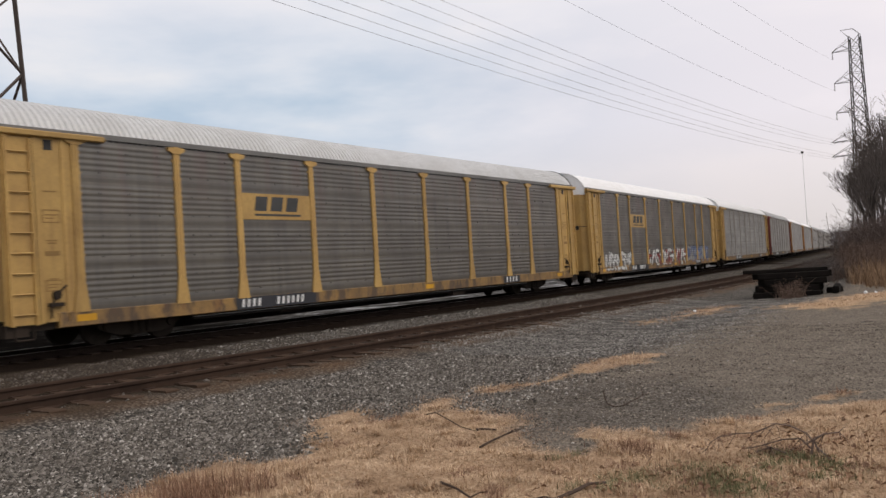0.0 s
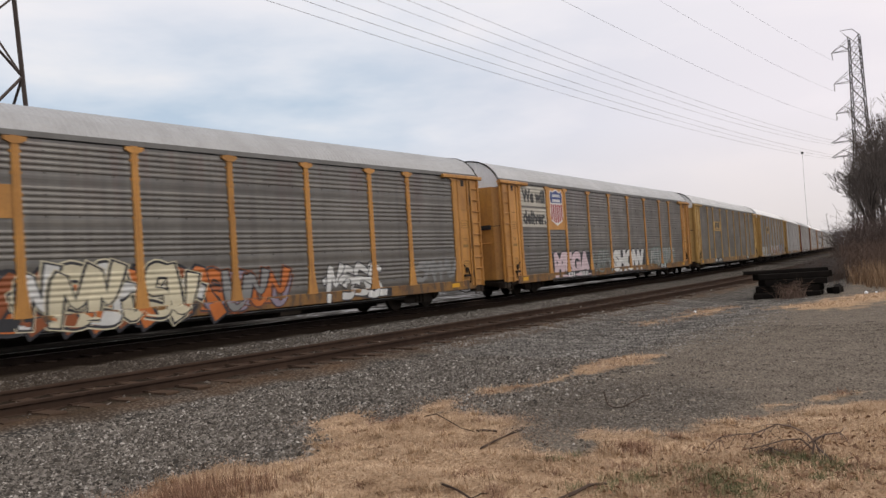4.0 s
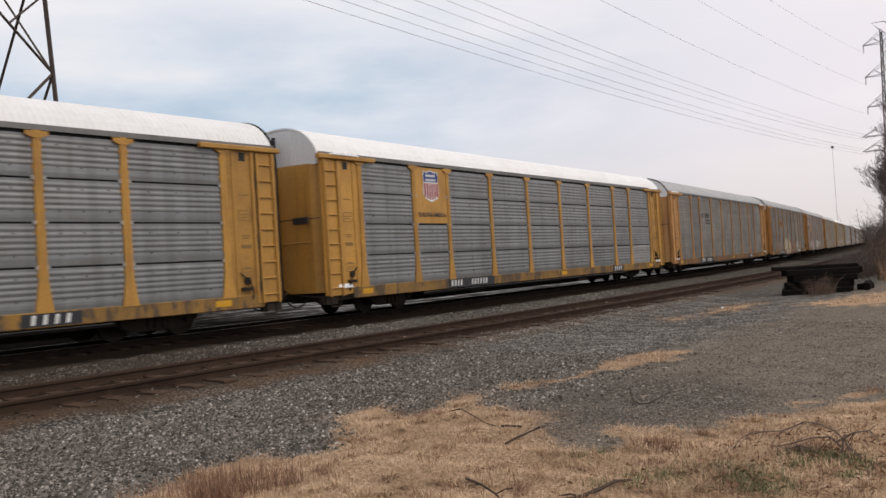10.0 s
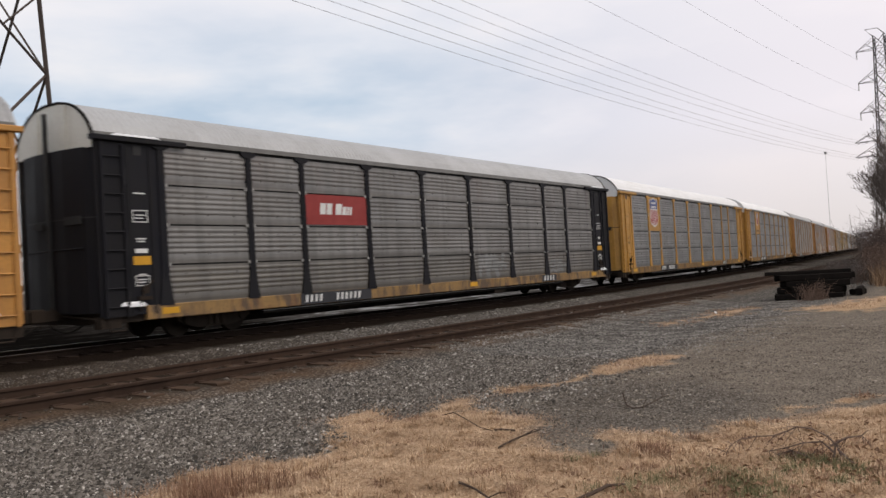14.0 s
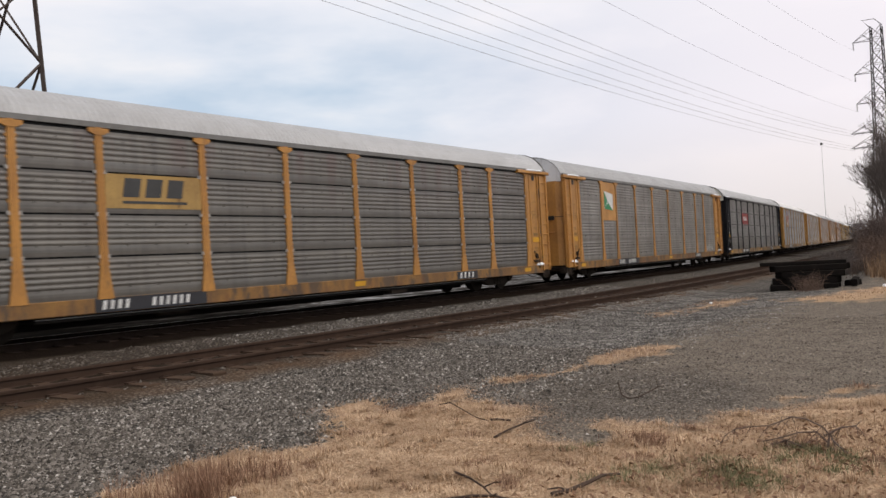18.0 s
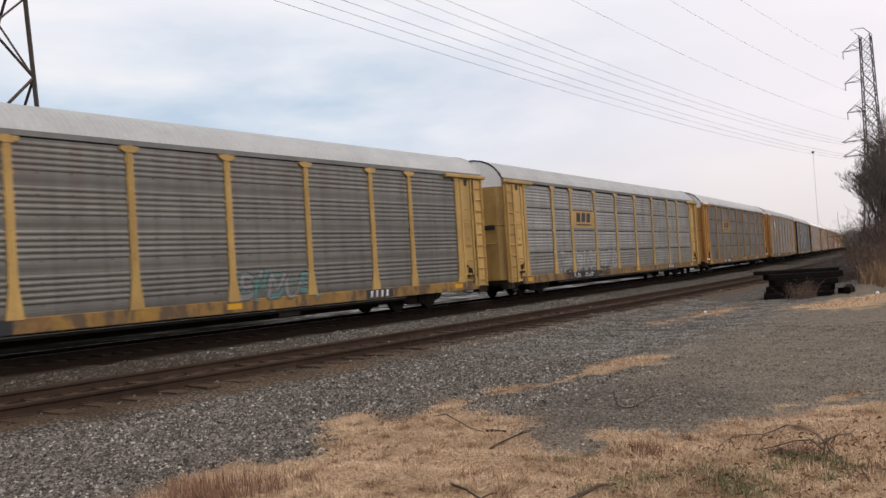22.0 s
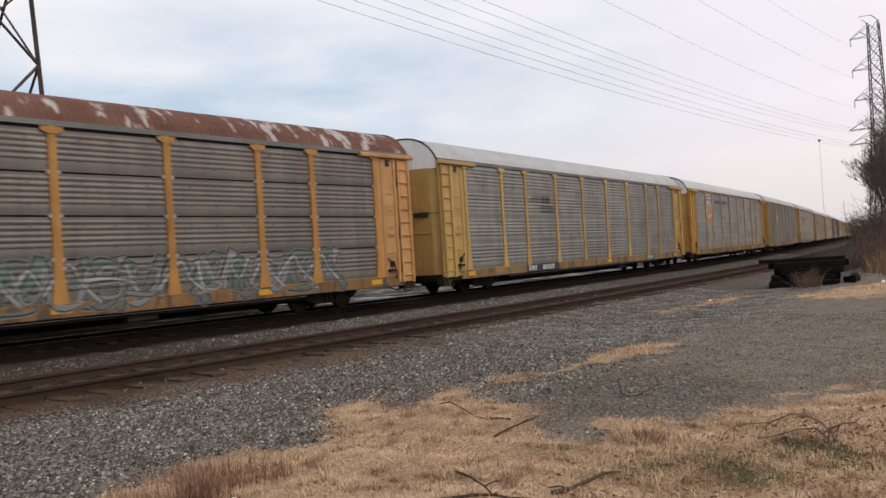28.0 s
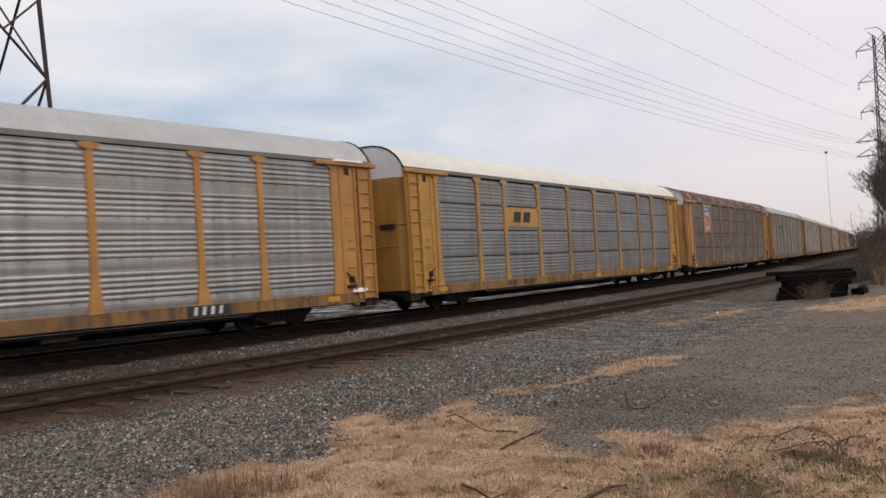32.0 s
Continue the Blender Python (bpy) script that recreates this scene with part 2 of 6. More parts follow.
EAVESTEEL = weathered("eave_steel", (0.20, 0.195, 0.185), (0.11, 0.105, 0.10), 0.5, 0.55, 0.3)
LUGSTEEL = plain("bright_lug", (0.42, 0.41, 0.39), 0.5, 0.2)
REFLECTOR = plain("orange_reflector", (0.66, 0.33, 0.02), 0.5)

# ---------------------------------------------------------------- mesh helpers


def mesh_of(name, verts, faces, smooth=False):
    me = bpy.data.meshes.new(name)
    me.from_pydata([tuple(v) for v in verts], [], [tuple(f) for f in faces])
    if smooth:
        me.polygons.foreach_set("use_smooth", [True] * len(me.polygons))
    me.update()
    return me


class Shape:
    """Collects boxes, prisms and tubes into one mesh."""

    def __init__(self):
        self.v, self.f = [], []

    def quad_strip(self, rings, closed=True, caps=True):
        n0, k = len(self.v), len(rings[0])
        for r in rings:
            self.v += [tuple(p) for p in r]
        for i in range(len(rings) - 1):
            for j in range(k if closed else k - 1):
                a, b = n0 + i * k + j, n0 + i * k + (j + 1) % k
                self.f.append((a, b, b + k, a + k))
        if caps and closed:
            self.f.append(tuple(range(n0 + k - 1, n0 - 1, -1)))
            last = n0 + (len(rings) - 1) * k
            self.f.append(tuple(range(last, last + k)))
        return self

    def box(self, x0, x1, y0, y1, z0, z1, cut=0.0):
        """A box; cut bevels its long edges along x."""
        if cut:
            sec = [(y0 + cut, z0), (y1 - cut, z0), (y1, z0 + cut), (y1, z1 - cut), (y1 - cut, z1), (y0 + cut, z1), (y0, z1 - cut), (y0, z0 + cut)]
        else:
            sec = [(y0, z0), (y1, z0), (y1, z1), (y0, z1)]
        return self.quad_strip([[(x, y, z) for y, z in sec] for x in (x0, x1)])

    def prism(self, outline, y0, y1):
        """An outline in x and z, pushed along y."""
        return self.quad_strip([[(x, y, z) for x, z in outline] for y in (y0, y1)])

    def tube(self, a, b, r0, r1=None, n=6, caps=True):
        a, b = Vector(a), Vector(b)
        d = (b - a).normalized()
        u = d.cross(Vector((0, 0, 1)) if abs(d.z) < 0.9 else Vector((1, 0, 0))).normalized()
        w = d.cross(u)
        r1 = r0 if r1 is None else r1
        ring = [(math.cos(2 * math.pi * i / n), math.sin(2 * math.pi * i / n)) for i in range(n)]
        return self.quad_strip([[p + r * (c * u + s * w) for c, s in ring] for p, r in ((a, r0), (b, r1))], True, caps)

    def chain(self, pts, r, n=5):
        """One bent tube through the points; r is one radius or one for each."""
        pts = [Vector(p) for p in pts]
        rs = r if isinstance(r, (list, tuple)) else [r] * len(pts)
        d0 = (pts[-1] - pts[0]).normalized()
        ref = Vector((0, 0, 1)) if abs(d0.z) < 0.8 else Vector((1, 0, 0))
        rings = []
        for i, p in enumerate(pts):
            d = (pts[min(i + 1, len(pts) - 1)] - pts[max(i - 1, 0)]).normalized()
            u = d.cross(ref).normalized()
            w = d.cross(u)
            rings.append([p + rs[i] * (math.cos(2 * math.pi * k / n) * u + math.sin(2 * math.pi * k / n) * w) for k in range(n)])
        return self.quad_strip(rings)

    def mesh(self, name, smooth=False):
        me = mesh_of(name, self.v, self.f, smooth)
        bm = bmesh.new()
        bm.from_mesh(me)
        bmesh.ops.recalc_face_normals(bm, faces=bm.faces)
        bm.to_mesh(me)
        bm.free()
        return me


def put(name, me, mat, parent=None, at=None, label=""):
    """Links a mesh as one object, its material on the object so that meshes can be shared."""
    ob = new(name, me)
    if not me.materials:
        me.materials.append(None)
    ob.material_slots[0].link = "OBJECT"
    ob.material_slots[0].material = mat
    if parent:
        ob.parent = parent
    if at is not None:
        ob.matrix_basis = at
    return tagged(ob, label) if label else ob


def part(name, shape, mat, parent, label="", at=None):
    return put(name, shape.mesh(name), mat, parent, at, label)


def thing(name, label, category, group="", at=None, kind=""):
    e = new(name)
    e.empty_display_size = 0.2
    if at is not None:
        e.matrix_basis = at
    return tagged(e, label, category, group, kind)


CACHE = {}


def shared(key, make):
    if key not in CACHE:
        CACHE[key] = make()
    return CACHE[key]


# ---------------------------------------------------------------- the line of the track
BEND, EASE = 0.002871, -1.06953e-05  # curvature at the start, and how it eases off with the way
STEP = 0.5
ALONG = np.arange(-400.0, 900.0, STEP)
TURN = BEND * np.clip(ALONG, 0, -BEND / (2 * EASE)) + EASE * np.clip(ALONG, 0, -BEND / (2 * EASE)) ** 2
LINE_X = np.cumsum(np.cos(TURN)) * STEP
LINE_Y = np.cumsum(np.sin(TURN)) * STEP
LINE_X -= np.interp(0, ALONG, LINE_X)
LINE_Y -= np.interp(0, ALONG, LINE_Y)


def line(s, y):
    """The place and heading s metres along a track that lies y metres from the camera's foot."""
    h = float(np.interp(s, ALONG, TURN))
    return float(np.interp(s, ALONG, LINE_X)) - (y - FAR_Y) * math.sin(h), FAR_Y + float(np.interp(s, ALONG, LINE_Y)) + (y - FAR_Y) * math.cos(h), h


FAR_Y, NEAR_Y, RAIL = 18.94, 11.22, 0.17
LENGTH = 28.6


def centre(n, t):
    """Where the middle of car n stands along its track at t seconds."""
    lag = np.interp(t, (0, 4, 9, 12, 14, 16.5, 19, 21, 23, 24.4, 26.5, 28, 30, 32), (0, 0.10, 0.08, 0.03, -0.10, -0.46, -0.54, -0.48, -0.38, -0.2, 0.08, 0.15, 0.3, 0.44))
    return 21.809 + 11.982 * t + 0.02831 * t * t + float(lag) - n * LENGTH

# ---------------------------------------------------------------- ground


def ellipse(x, y, cx, cy, rx, ry, turn=0.0):
    c, s = math.cos(turn), math.sin(turn)
    u, v = (x - cx) * c + (y - cy) * s, -(x - cx) * s + (y - cy) * c
    return 1 - np.sqrt((u / rx) ** 2 + (v / ry) ** 2)


def inside(x, y, ring):
    """Above 0 inside the ring, below 0 outside, by the distance to it."""
    d, hit = np.full(x.shape, 1e9), np.zeros(x.shape, bool)
    for (ax, ay), (bx, by) in zip(ring, ring[1:] + ring[:1]):
        t = np.clip(((x - ax) * (bx - ax) + (y - ay) * (by - ay)) / ((bx - ax) ** 2 + (by - ay) ** 2), 0, 1)
        d = np.minimum(d, np.hypot(x - ax - t * (bx - ax), y - ay - t * (by - ay)))
        hit ^= ((ay > y) != (by > y)) & (x < (bx - ax) * (y - ay) / (by - ay + 1e-12) + ax)
    return np.where(hit, d, -d)


LAWN = [(3.6, 5.87), (4.17, 6.05), (4.63, 6.24), (4.85, 6.17), (4.88, 5.76), (5.05, 5.51), (5.35, 5.65), (5.86, 6.06), (6.53, 6.96), (7.07, 7.11), (7.41, 7.06), (7.37, 6.67), (6.91, 6.22), (7.04, 6.05), (7.64, 6.3), (8.1, 6.41), (8.39, 6.33), (7.99, 5.91), (7.46, 5.64), (7.24, 5.01), (6.97, 4.44), (6.33, 4.1), (6.07, 3.67), (6.03, 3.34), (6.29, 3.29), (6.5, 3.58), (6.79, 3.61), (6.86, 3.24), (6.86, 2.96), (7.2, 2.92), (7.52, 2.79), (8.11, 2.38), (8.74, 2.14), (9.09, 1.88), (10.5, -1.0), (8, -4), (-1, -3), (-1, 2.5), (2.9, 5.7)]
PATCH = [(8.65, 6.57), (9.21, 6.71), (9.69, 6.22), (10.76, 6.04), (11.79, 6.22), (12.45, 6.16), (12.71, 5.9), (12.46, 5.42), (11.53, 5.19), (11.0, 5.38), (10.51, 5.47), (9.92, 5.41), (8.97, 5.68), (8.4, 6.13)]
STRIP = [(19.16, 9.06), (20.76, 8.65), (23.18, 9.16), (25.17, 8.41), (22.35, 7.55), (20.67, 8.18), (19.01, 7.93), (18.47, 8.39)]
VERGE = [(23.74, 7.49), (24.99, 6.65), (27.5, 6.2), (33.0, 4.0), (29.5, 2.5), (21.49, 4.3), (21.15, 5.65), (22.2, 7.01)]


def wave(x, y, k, seed):
    """A cheap smooth wobble between -1 and 1."""
    r = np.random.RandomState(seed)
    out = 0
    for i in range(6):
        a, p, w = r.uniform(0, 6.28), r.uniform(0, 6.28), k * r.uniform(0.5, 2.0)
        out = out + np.sin((x * math.cos(a) + y * math.sin(a)) * w + p)
    return out / 4


def grassy(x, y):
    """How much dry grass grows at a place: above 0 there is some."""
    x, y = np.asarray(x, float), np.asarray(y, float)
    far = np.clip((x - 8) / 12, 0, 1)
    wob = (0.05 + 0.10 * far) * wave(x, y, 4.0, 1) + (0.05 + 0.08 * far) * wave(x, y, 11.0, 2)
    g = 0.9 * inside(x, y, LAWN)
    g = np.maximum(g, 0.9 * inside(x, y, PATCH) - 0.22 * np.clip((10.9 - x) / 0.9, 0, 1))
    g = np.maximum(g, 0.5 * inside(x, y, STRIP) - 0.10)
    g = np.maximum(g, 0.35 * inside(x, y, VERGE) - 0.16)
    for cx, cy, rx, ry, turn in ((8.53, 2.52, 0.26, 0.07, -0.6), (9.3, 2.2, 0.3, 0.08, -0.6)):
        g = np.maximum(g, 0.25 * ellipse(x, y, cx, cy, rx, ry, turn))
    g = np.maximum(g, ellipse(x, y, 44.0, 3.0, 18.0, 5.0, 0.16))
    return g + wob


def tracks_at(x, y):
    """The way along the line and the offset of a place in the tracks' own measure."""
    s = np.interp(x, LINE_X, ALONG)
    h = np.interp(s, ALONG, TURN)
    return s, (y - np.interp(s, ALONG, LINE_Y)) * np.cos(h)


def height(x, y):
    """The ground's height: ballast shoulders round the tracks, a shallow ditch, small bumps."""
    _, o = tracks_at(x, y)
    h = np.full(np.shape(x), -0.035) + 0.02 * wave(x, y, 5.0, 14)
    h = h + 0.058 * np.clip((1.75 - np.abs(o - NEAR_Y)) / 0.5, 0, 1) + 0.055 * np.clip((1.9 - np.abs(o - FAR_Y)) / 0.5, 0, 1)
    h = h - 0.10 * np.clip((9.6 - o) / 1.2, 0, 1) + 0.07 * np.clip((7.4 - o) / 3.0, 0, 1)
    h = h - 0.22 * np.exp(-(((o - 14.6) / 1.1) ** 2))
    h = h - 0.25 * np.clip((o - 21.0) / 1.5, 0, 1)
    h = h + np.where(o < 9.2, 0.025 * wave(x, y, 2.0, 5) + 0.012 * wave(x, y, 8.0, 6), 0)
    return h


def ground_material():
    m, nt, b = material("gravel_and_dirt", 1.0, 0, 0.0)
    vec = coords(nt)
    at = nt.nodes.new("ShaderNodeAttribute")
    at.attribute_name = "grass"
    bt = nt.nodes.new("ShaderNodeAttribute")
    bt.attribute_name = "bed"
    rt = nt.nodes.new("ShaderNodeAttribute")
    rt.attribute_name = "rust"
    ct = nt.nodes.new("ShaderNodeAttribute")
    ct.attribute_name = "yard"
    big = noise_node(nt, vec, 0.35, 5, 0.6)
    mid = noise_node(nt, vec, 3.0, 5, 0.65)
    fine = noise_node(nt, vec, 28.0, 4, 0.7)
    vor = nt.nodes.new("ShaderNodeTexVoronoi")
    vor.inputs["Scale"].default_value = 24.0
    nt.links.new(vec, vor.inputs["Vector"])
    stone = ramp_node(nt, vor.outputs["Color"], ((0.0, (0.088, 0.079, 0.068)), (0.5, (0.200, 0.179, 0.156)), (0.85, (0.315, 0.284, 0.25)), (1.0, (0.47, 0.43, 0.385))))
    stone = mixed(nt, span(nt, vor.outputs["Distance"], 0.25, 0.6), stone, (0.045, 0.043, 0.04))
    dirt = ramp_node(nt, mid, ((0.3, (0.138, 0.114, 0.094)), (0.55, (0.204, 0.172, 0.143)), (0.75, (0.286, 0.246, 0.207))))
    dirt = mixed(nt, span(nt, fine, 0.42, 0.75, 0, 0.75), dirt, (0.06, 0.05, 0.041))
    grit = nt.nodes.new("ShaderNodeTexVoronoi")
    grit.inputs["Scale"].default_value = 60.0
    nt.links.new(vec, grit.inputs["Vector"])
    dirt = mixed(nt, 0.45, dirt, ramp_node(nt, grit.outputs["Color"], ((0.1, (0.05, 0.042, 0.033)), (0.6, (0.18, 0.152, 0.122)), (1.0, (0.42, 0.37, 0.31)))))
    lt = nt.nodes.new("ShaderNodeAttribute")
    lt.attribute_name = "lot"
    gl = nt.nodes.new("ShaderNodeMath")
    gl.operation = "MULTIPLY_ADD"
    nt.links.new(big, gl.inputs[0])
    gl.inputs[1].default_value = 0.8
    nt.links.new(lt.outputs["Fac"], gl.inputs[2])
    col = mixed(nt, span(nt, gl.outputs[0], 0.55, 0.95), stone, dirt)
    kt = nt.nodes.new("ShaderNodeAttribute")
    kt.attribute_name = "cinder"
    col = mixed(nt, kt.outputs["Fac"], col, ramp_node(nt, grit.outputs["Color"], ((0.1, (0.035, 0.031, 0.027)), (0.6, (0.115, 0.10, 0.086)), (1.0, (0.27, 0.245, 0.215)))))
    straw = ramp_node(nt, fine, ((0.3, (0.220, 0.138, 0.084)), (0.55, (0.440, 0.303, 0.195)), (0.8, (0.638, 0.468, 0.313))))
    g = nt.nodes.new("ShaderNodeMath")
    g.operation = "MULTIPLY_ADD"
    nt.links.new(mid, g.inputs[0])
    g.inputs[1].default_value = 0.9
    nt.links.new(at.outputs["Fac"], g.inputs[2])
    col = mixed(nt, span(nt, g.outputs[0], 0.36, 0.62), col, straw)
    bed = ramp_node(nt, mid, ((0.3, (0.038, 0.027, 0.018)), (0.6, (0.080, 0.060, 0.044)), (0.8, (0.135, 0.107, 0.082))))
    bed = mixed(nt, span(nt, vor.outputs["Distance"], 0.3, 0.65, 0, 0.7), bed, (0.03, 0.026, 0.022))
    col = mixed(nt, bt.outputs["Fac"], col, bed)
    # near-black colour: the train's shade on its bed, dark ballast between near rails
    ot = nt.nodes.new("ShaderNodeAttribute")
    ot.attribute_name = "shade_and_dark"
    col = mixed(nt, ot.outputs["Fac"], col, ramp_node(nt, fine, ((0.35, (0.008, 0.006, 0.005)), (0.6, (0.018, 0.013, 0.010)), (0.8, (0.036, 0.027, 0.020)))))
    fringe = ramp_node(nt, fine, ((0.3, (0.050, 0.030, 0.019)), (0.55, (0.130, 0.078, 0.046)), (0.75, (0.26, 0.165, 0.095))))
    col = mixed(nt, rt.outputs["Fac"], col, fringe)
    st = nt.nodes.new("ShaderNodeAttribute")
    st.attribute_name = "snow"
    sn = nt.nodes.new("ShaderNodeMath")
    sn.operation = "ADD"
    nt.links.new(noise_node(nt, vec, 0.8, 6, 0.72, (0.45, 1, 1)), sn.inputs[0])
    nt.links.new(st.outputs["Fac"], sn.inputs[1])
    # near-black end is the train's shade put into the colour, pale end snow
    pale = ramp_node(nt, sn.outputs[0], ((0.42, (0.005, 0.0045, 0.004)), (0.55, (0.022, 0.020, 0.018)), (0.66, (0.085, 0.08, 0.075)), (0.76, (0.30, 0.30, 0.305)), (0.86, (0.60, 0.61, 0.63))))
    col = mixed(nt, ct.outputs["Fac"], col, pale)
    nt.links.new(col, b.inputs["Base Color"])
    bumped(nt, b, vor.outputs["Distance"], 0.9, 0.03)
    return m


def build_ground():
    xs = np.concatenate([[-600, -250, -120, -60, -30, -15, -8], np.arange(-4, 16, 0.12), np.arange(16, 40, 0.4), np.arange(40, 120, 2.0), [130, 150, 180, 220, 280, 360, 480, 650, 900, 1400, 2200]])
    ys = np.concatenate([[-2000, -800, -300, -120, -60, -30, -15, -7, -3], np.arange(-1.5, 9.6, 0.12), np.arange(9.6, 24, 0.3), np.arange(24, 60, 2.0), [64, 75, 90, 120, 170, 250, 400, 800, 2000]])
    X, Y = np.meshgrid(xs, ys, indexing="ij")
    Z = height(X, Y)
    me = bpy.data.meshes.new("ground")
    nx, ny = X.shape
    idx = np.arange(nx * ny).reshape(nx, ny)
    quads = np.stack([idx[:-1, :-1], idx[1:, :-1], idx[1:, 1:], idx[:-1, 1:]], -1).reshape(-1, 4)
    me.from_pydata(np.stack([X, Y, Z], -1).reshape(-1, 3).tolist(), [], quads.tolist())
    _, o = tracks_at(X, Y)
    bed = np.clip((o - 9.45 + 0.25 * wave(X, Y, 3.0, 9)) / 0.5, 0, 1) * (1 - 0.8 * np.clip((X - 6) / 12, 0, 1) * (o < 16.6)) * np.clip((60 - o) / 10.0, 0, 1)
    rust = np.clip(0.45 + 0.5 * wave(X, Y, 3.2, 20), 0, 0.75) * np.exp(-(((o - 9.72 + 0.10 * wave(X, Y, 4.0, 19)) / 0.34) ** 2))
    # far track: painted shade of the train; near track: dark ballast
    shade_and_dark = np.maximum(np.clip((2.9 - np.abs(o - FAR_Y) + 0.3 * wave(X, Y, 2.5, 33)) / 0.7, 0, 1), 0.62 * np.clip((1.0 - np.abs(o - NEAR_Y)) / 0.3, 0, 1))
    cinder = 0.85 * np.clip(ellipse(X, Y, 8.2, 4.1, 2.3, 1.35, 0.12) * 3 + 0.5 * wave(X, Y, 2.0, 73), 0, 1)
    lot = np.clip((6.3 - o) / 1.8, 0, 1)
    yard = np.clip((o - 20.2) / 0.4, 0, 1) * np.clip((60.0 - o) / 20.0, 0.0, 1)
    # snow starts below zero, so nearer ground keeps the painted shade
    for name, val in (("grass", np.clip(grassy(X, Y), -1, 1)), ("bed", bed), ("yard", yard), ("lot", lot), ("shade_and_dark", shade_and_dark), ("cinder", cinder), ("rust", rust), ("snow", -0.14 + 0.29 * np.clip((X - 13) / 18, 0, 1) * np.clip((o - 21.3) / 0.8, 0, 1))):
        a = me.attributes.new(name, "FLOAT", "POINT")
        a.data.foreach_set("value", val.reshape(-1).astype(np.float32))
    me.polygons.foreach_set("use_smooth", [True] * len(me.polygons))
    ob = new("ground", me)
    me.materials.append(ground_material())
    tagged(ob, "grey ballast, dark gravel and dry tan grass", "ground", "", "structure")


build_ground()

# ---------------------------------------------------------------- tracks
RUST = weathered("rusty_rail", (0.040, 0.026, 0.020), (0.074, 0.047, 0.034), 0.8, 0.95, spec=0.05)
# far rails and ties darkened in colour to stand in for the train's shade
SHADED = weathered("shaded_track_brown", (0.016, 0.011, 0.009), (0.032, 0.022, 0.017), 0.8, 0.95, spec=0.05)
SHINE = weathered("rail_head_worn", (0.20, 0.17, 0.15), (0.10, 0.065, 0.045), 0.6, 0.45, 0.6)
TIE = weathered("tarred_timber", (0.052, 0.034, 0.024), (0.095, 0.062, 0.043), 0.7, 0.95, bump=0.5, spec=0.03)


def sweep(y, sec, s0, s1, step):
    """A section (across, up) swept along a track's line."""
    rings = []
    for s in np.arange(s0, s1 + 0.01, step):
        x, yy, h = line(s, y)
        rings.append([(x - a * math.sin(h), yy + a * math.cos(h), z) for a, z in sec])
    return Shape().quad_strip(rings)


RAILSEC = [(-0.07, 0), (0.07, 0), (0.07, 0.015), (0.012, 0.035), (0.012, 0.12), (0.036, 0.132), (0.036, 0.164), (0.028, 0.17), (-0.028, 0.17), (-0.036, 0.164), (-0.036, 0.132), (-0.012, 0.12), (-0.012, 0.035), (-0.07, 0.015)]


def build_track(y, label, steel, shine, timber, lift):
    track = thing("railway_track", label, "railway track")
    for side in (-0.75, 0.75):
        rail = part("rail", sweep(y + side, RAILSEC, -60, 420, 3.0), steel, track, "rusty steel rail")
        part("rail_head", sweep(y + side, [(-0.03, 0.1705), (0.03, 0.1705), (0.024, 0.174), (-0.024, 0.174)], -60, 420, 3.0), shine, rail)
    me = shared("tie", lambda: Shape().box(-0.11, 0.11, -1.3, 1.3, -0.17, 0.0, 0.015).mesh("tie"))
    plate = shared("tie_plate", lambda: Shape().box(-0.09, 0.09, -0.11, 0.11, 0.0, 0.012).mesh("tie_plate"))
    rnd = random.Random(4)
    for i in range(150):
        s = 1.0 + i * 0.53
        x, yy, h = line(s, y)
        m = Matrix.Translation((x, yy, lift + rnd.uniform(-0.01, 0.01))) @ Matrix.Rotation(h + rnd.uniform(-0.015, 0.015), 4, "Z")
        tie = put("tie", me, timber, track, m)
        for across in (-0.75, 0.75):
            put("tie_plate", plate, steel, tie, Matrix.Translation((0, across, 0)))
    return track


build_track(NEAR_Y, "empty rusty railway track on dark ballast", RUST, RUST, TIE, 0.034)
build_track(FAR_Y, "railway track with worn rails under the train", SHADED, SHINE, SHADED, 0.03)

# ---------------------------------------------------------------- autorack cars
POSTS = (-11.8, -9.08, -7.11, -4.28, -1.43, 1.43, 4.28, 7.11, 9.08, 11.8)
SIDE, EAVE, SILL0, SILL1, CROWN, HALF = 1.55, 4.65, 0.52, 0.85, 5.56, 13.5


def arch(n=14, drop=0.0):
    """The roof's cross-section from eave to eave."""
    out = []
    for i in range(n + 1):
        a = -1 + 2 * i / n
        y = math.sin(a * math.pi / 2) * (SIDE - 0.02)
        z = EAVE + (CROWN - EAVE) * (1 - abs(math.sin(a * math.pi / 2)) ** 2.6) ** 0.72
        out.append((y, z - drop))
    return out


def roof_mesh(ridge):
    sec, rings, x, pitch = arch(), [], -HALF, 0.16
    while x < HALF - 0.01:
        for dx, d in ((0, ridge), (0.03, ridge), (0.06, 0.0), (0.13, 0.0)):
            rings.append([(x + dx, y * (1 - d / 3), z - d) for y, z in sec])
        x += pitch
    s = Shape()
    s.quad_strip(rings, False, False)
    return mesh_of("roof", s.v, s.f)


RIBS, RIB_DEEP, FLAT = 5, 0.016, 0.26
# sheets stop below the eave; the dark backing there reads as a shadow line
SHEET_H = (EAVE - 0.055 - SILL1) / 4


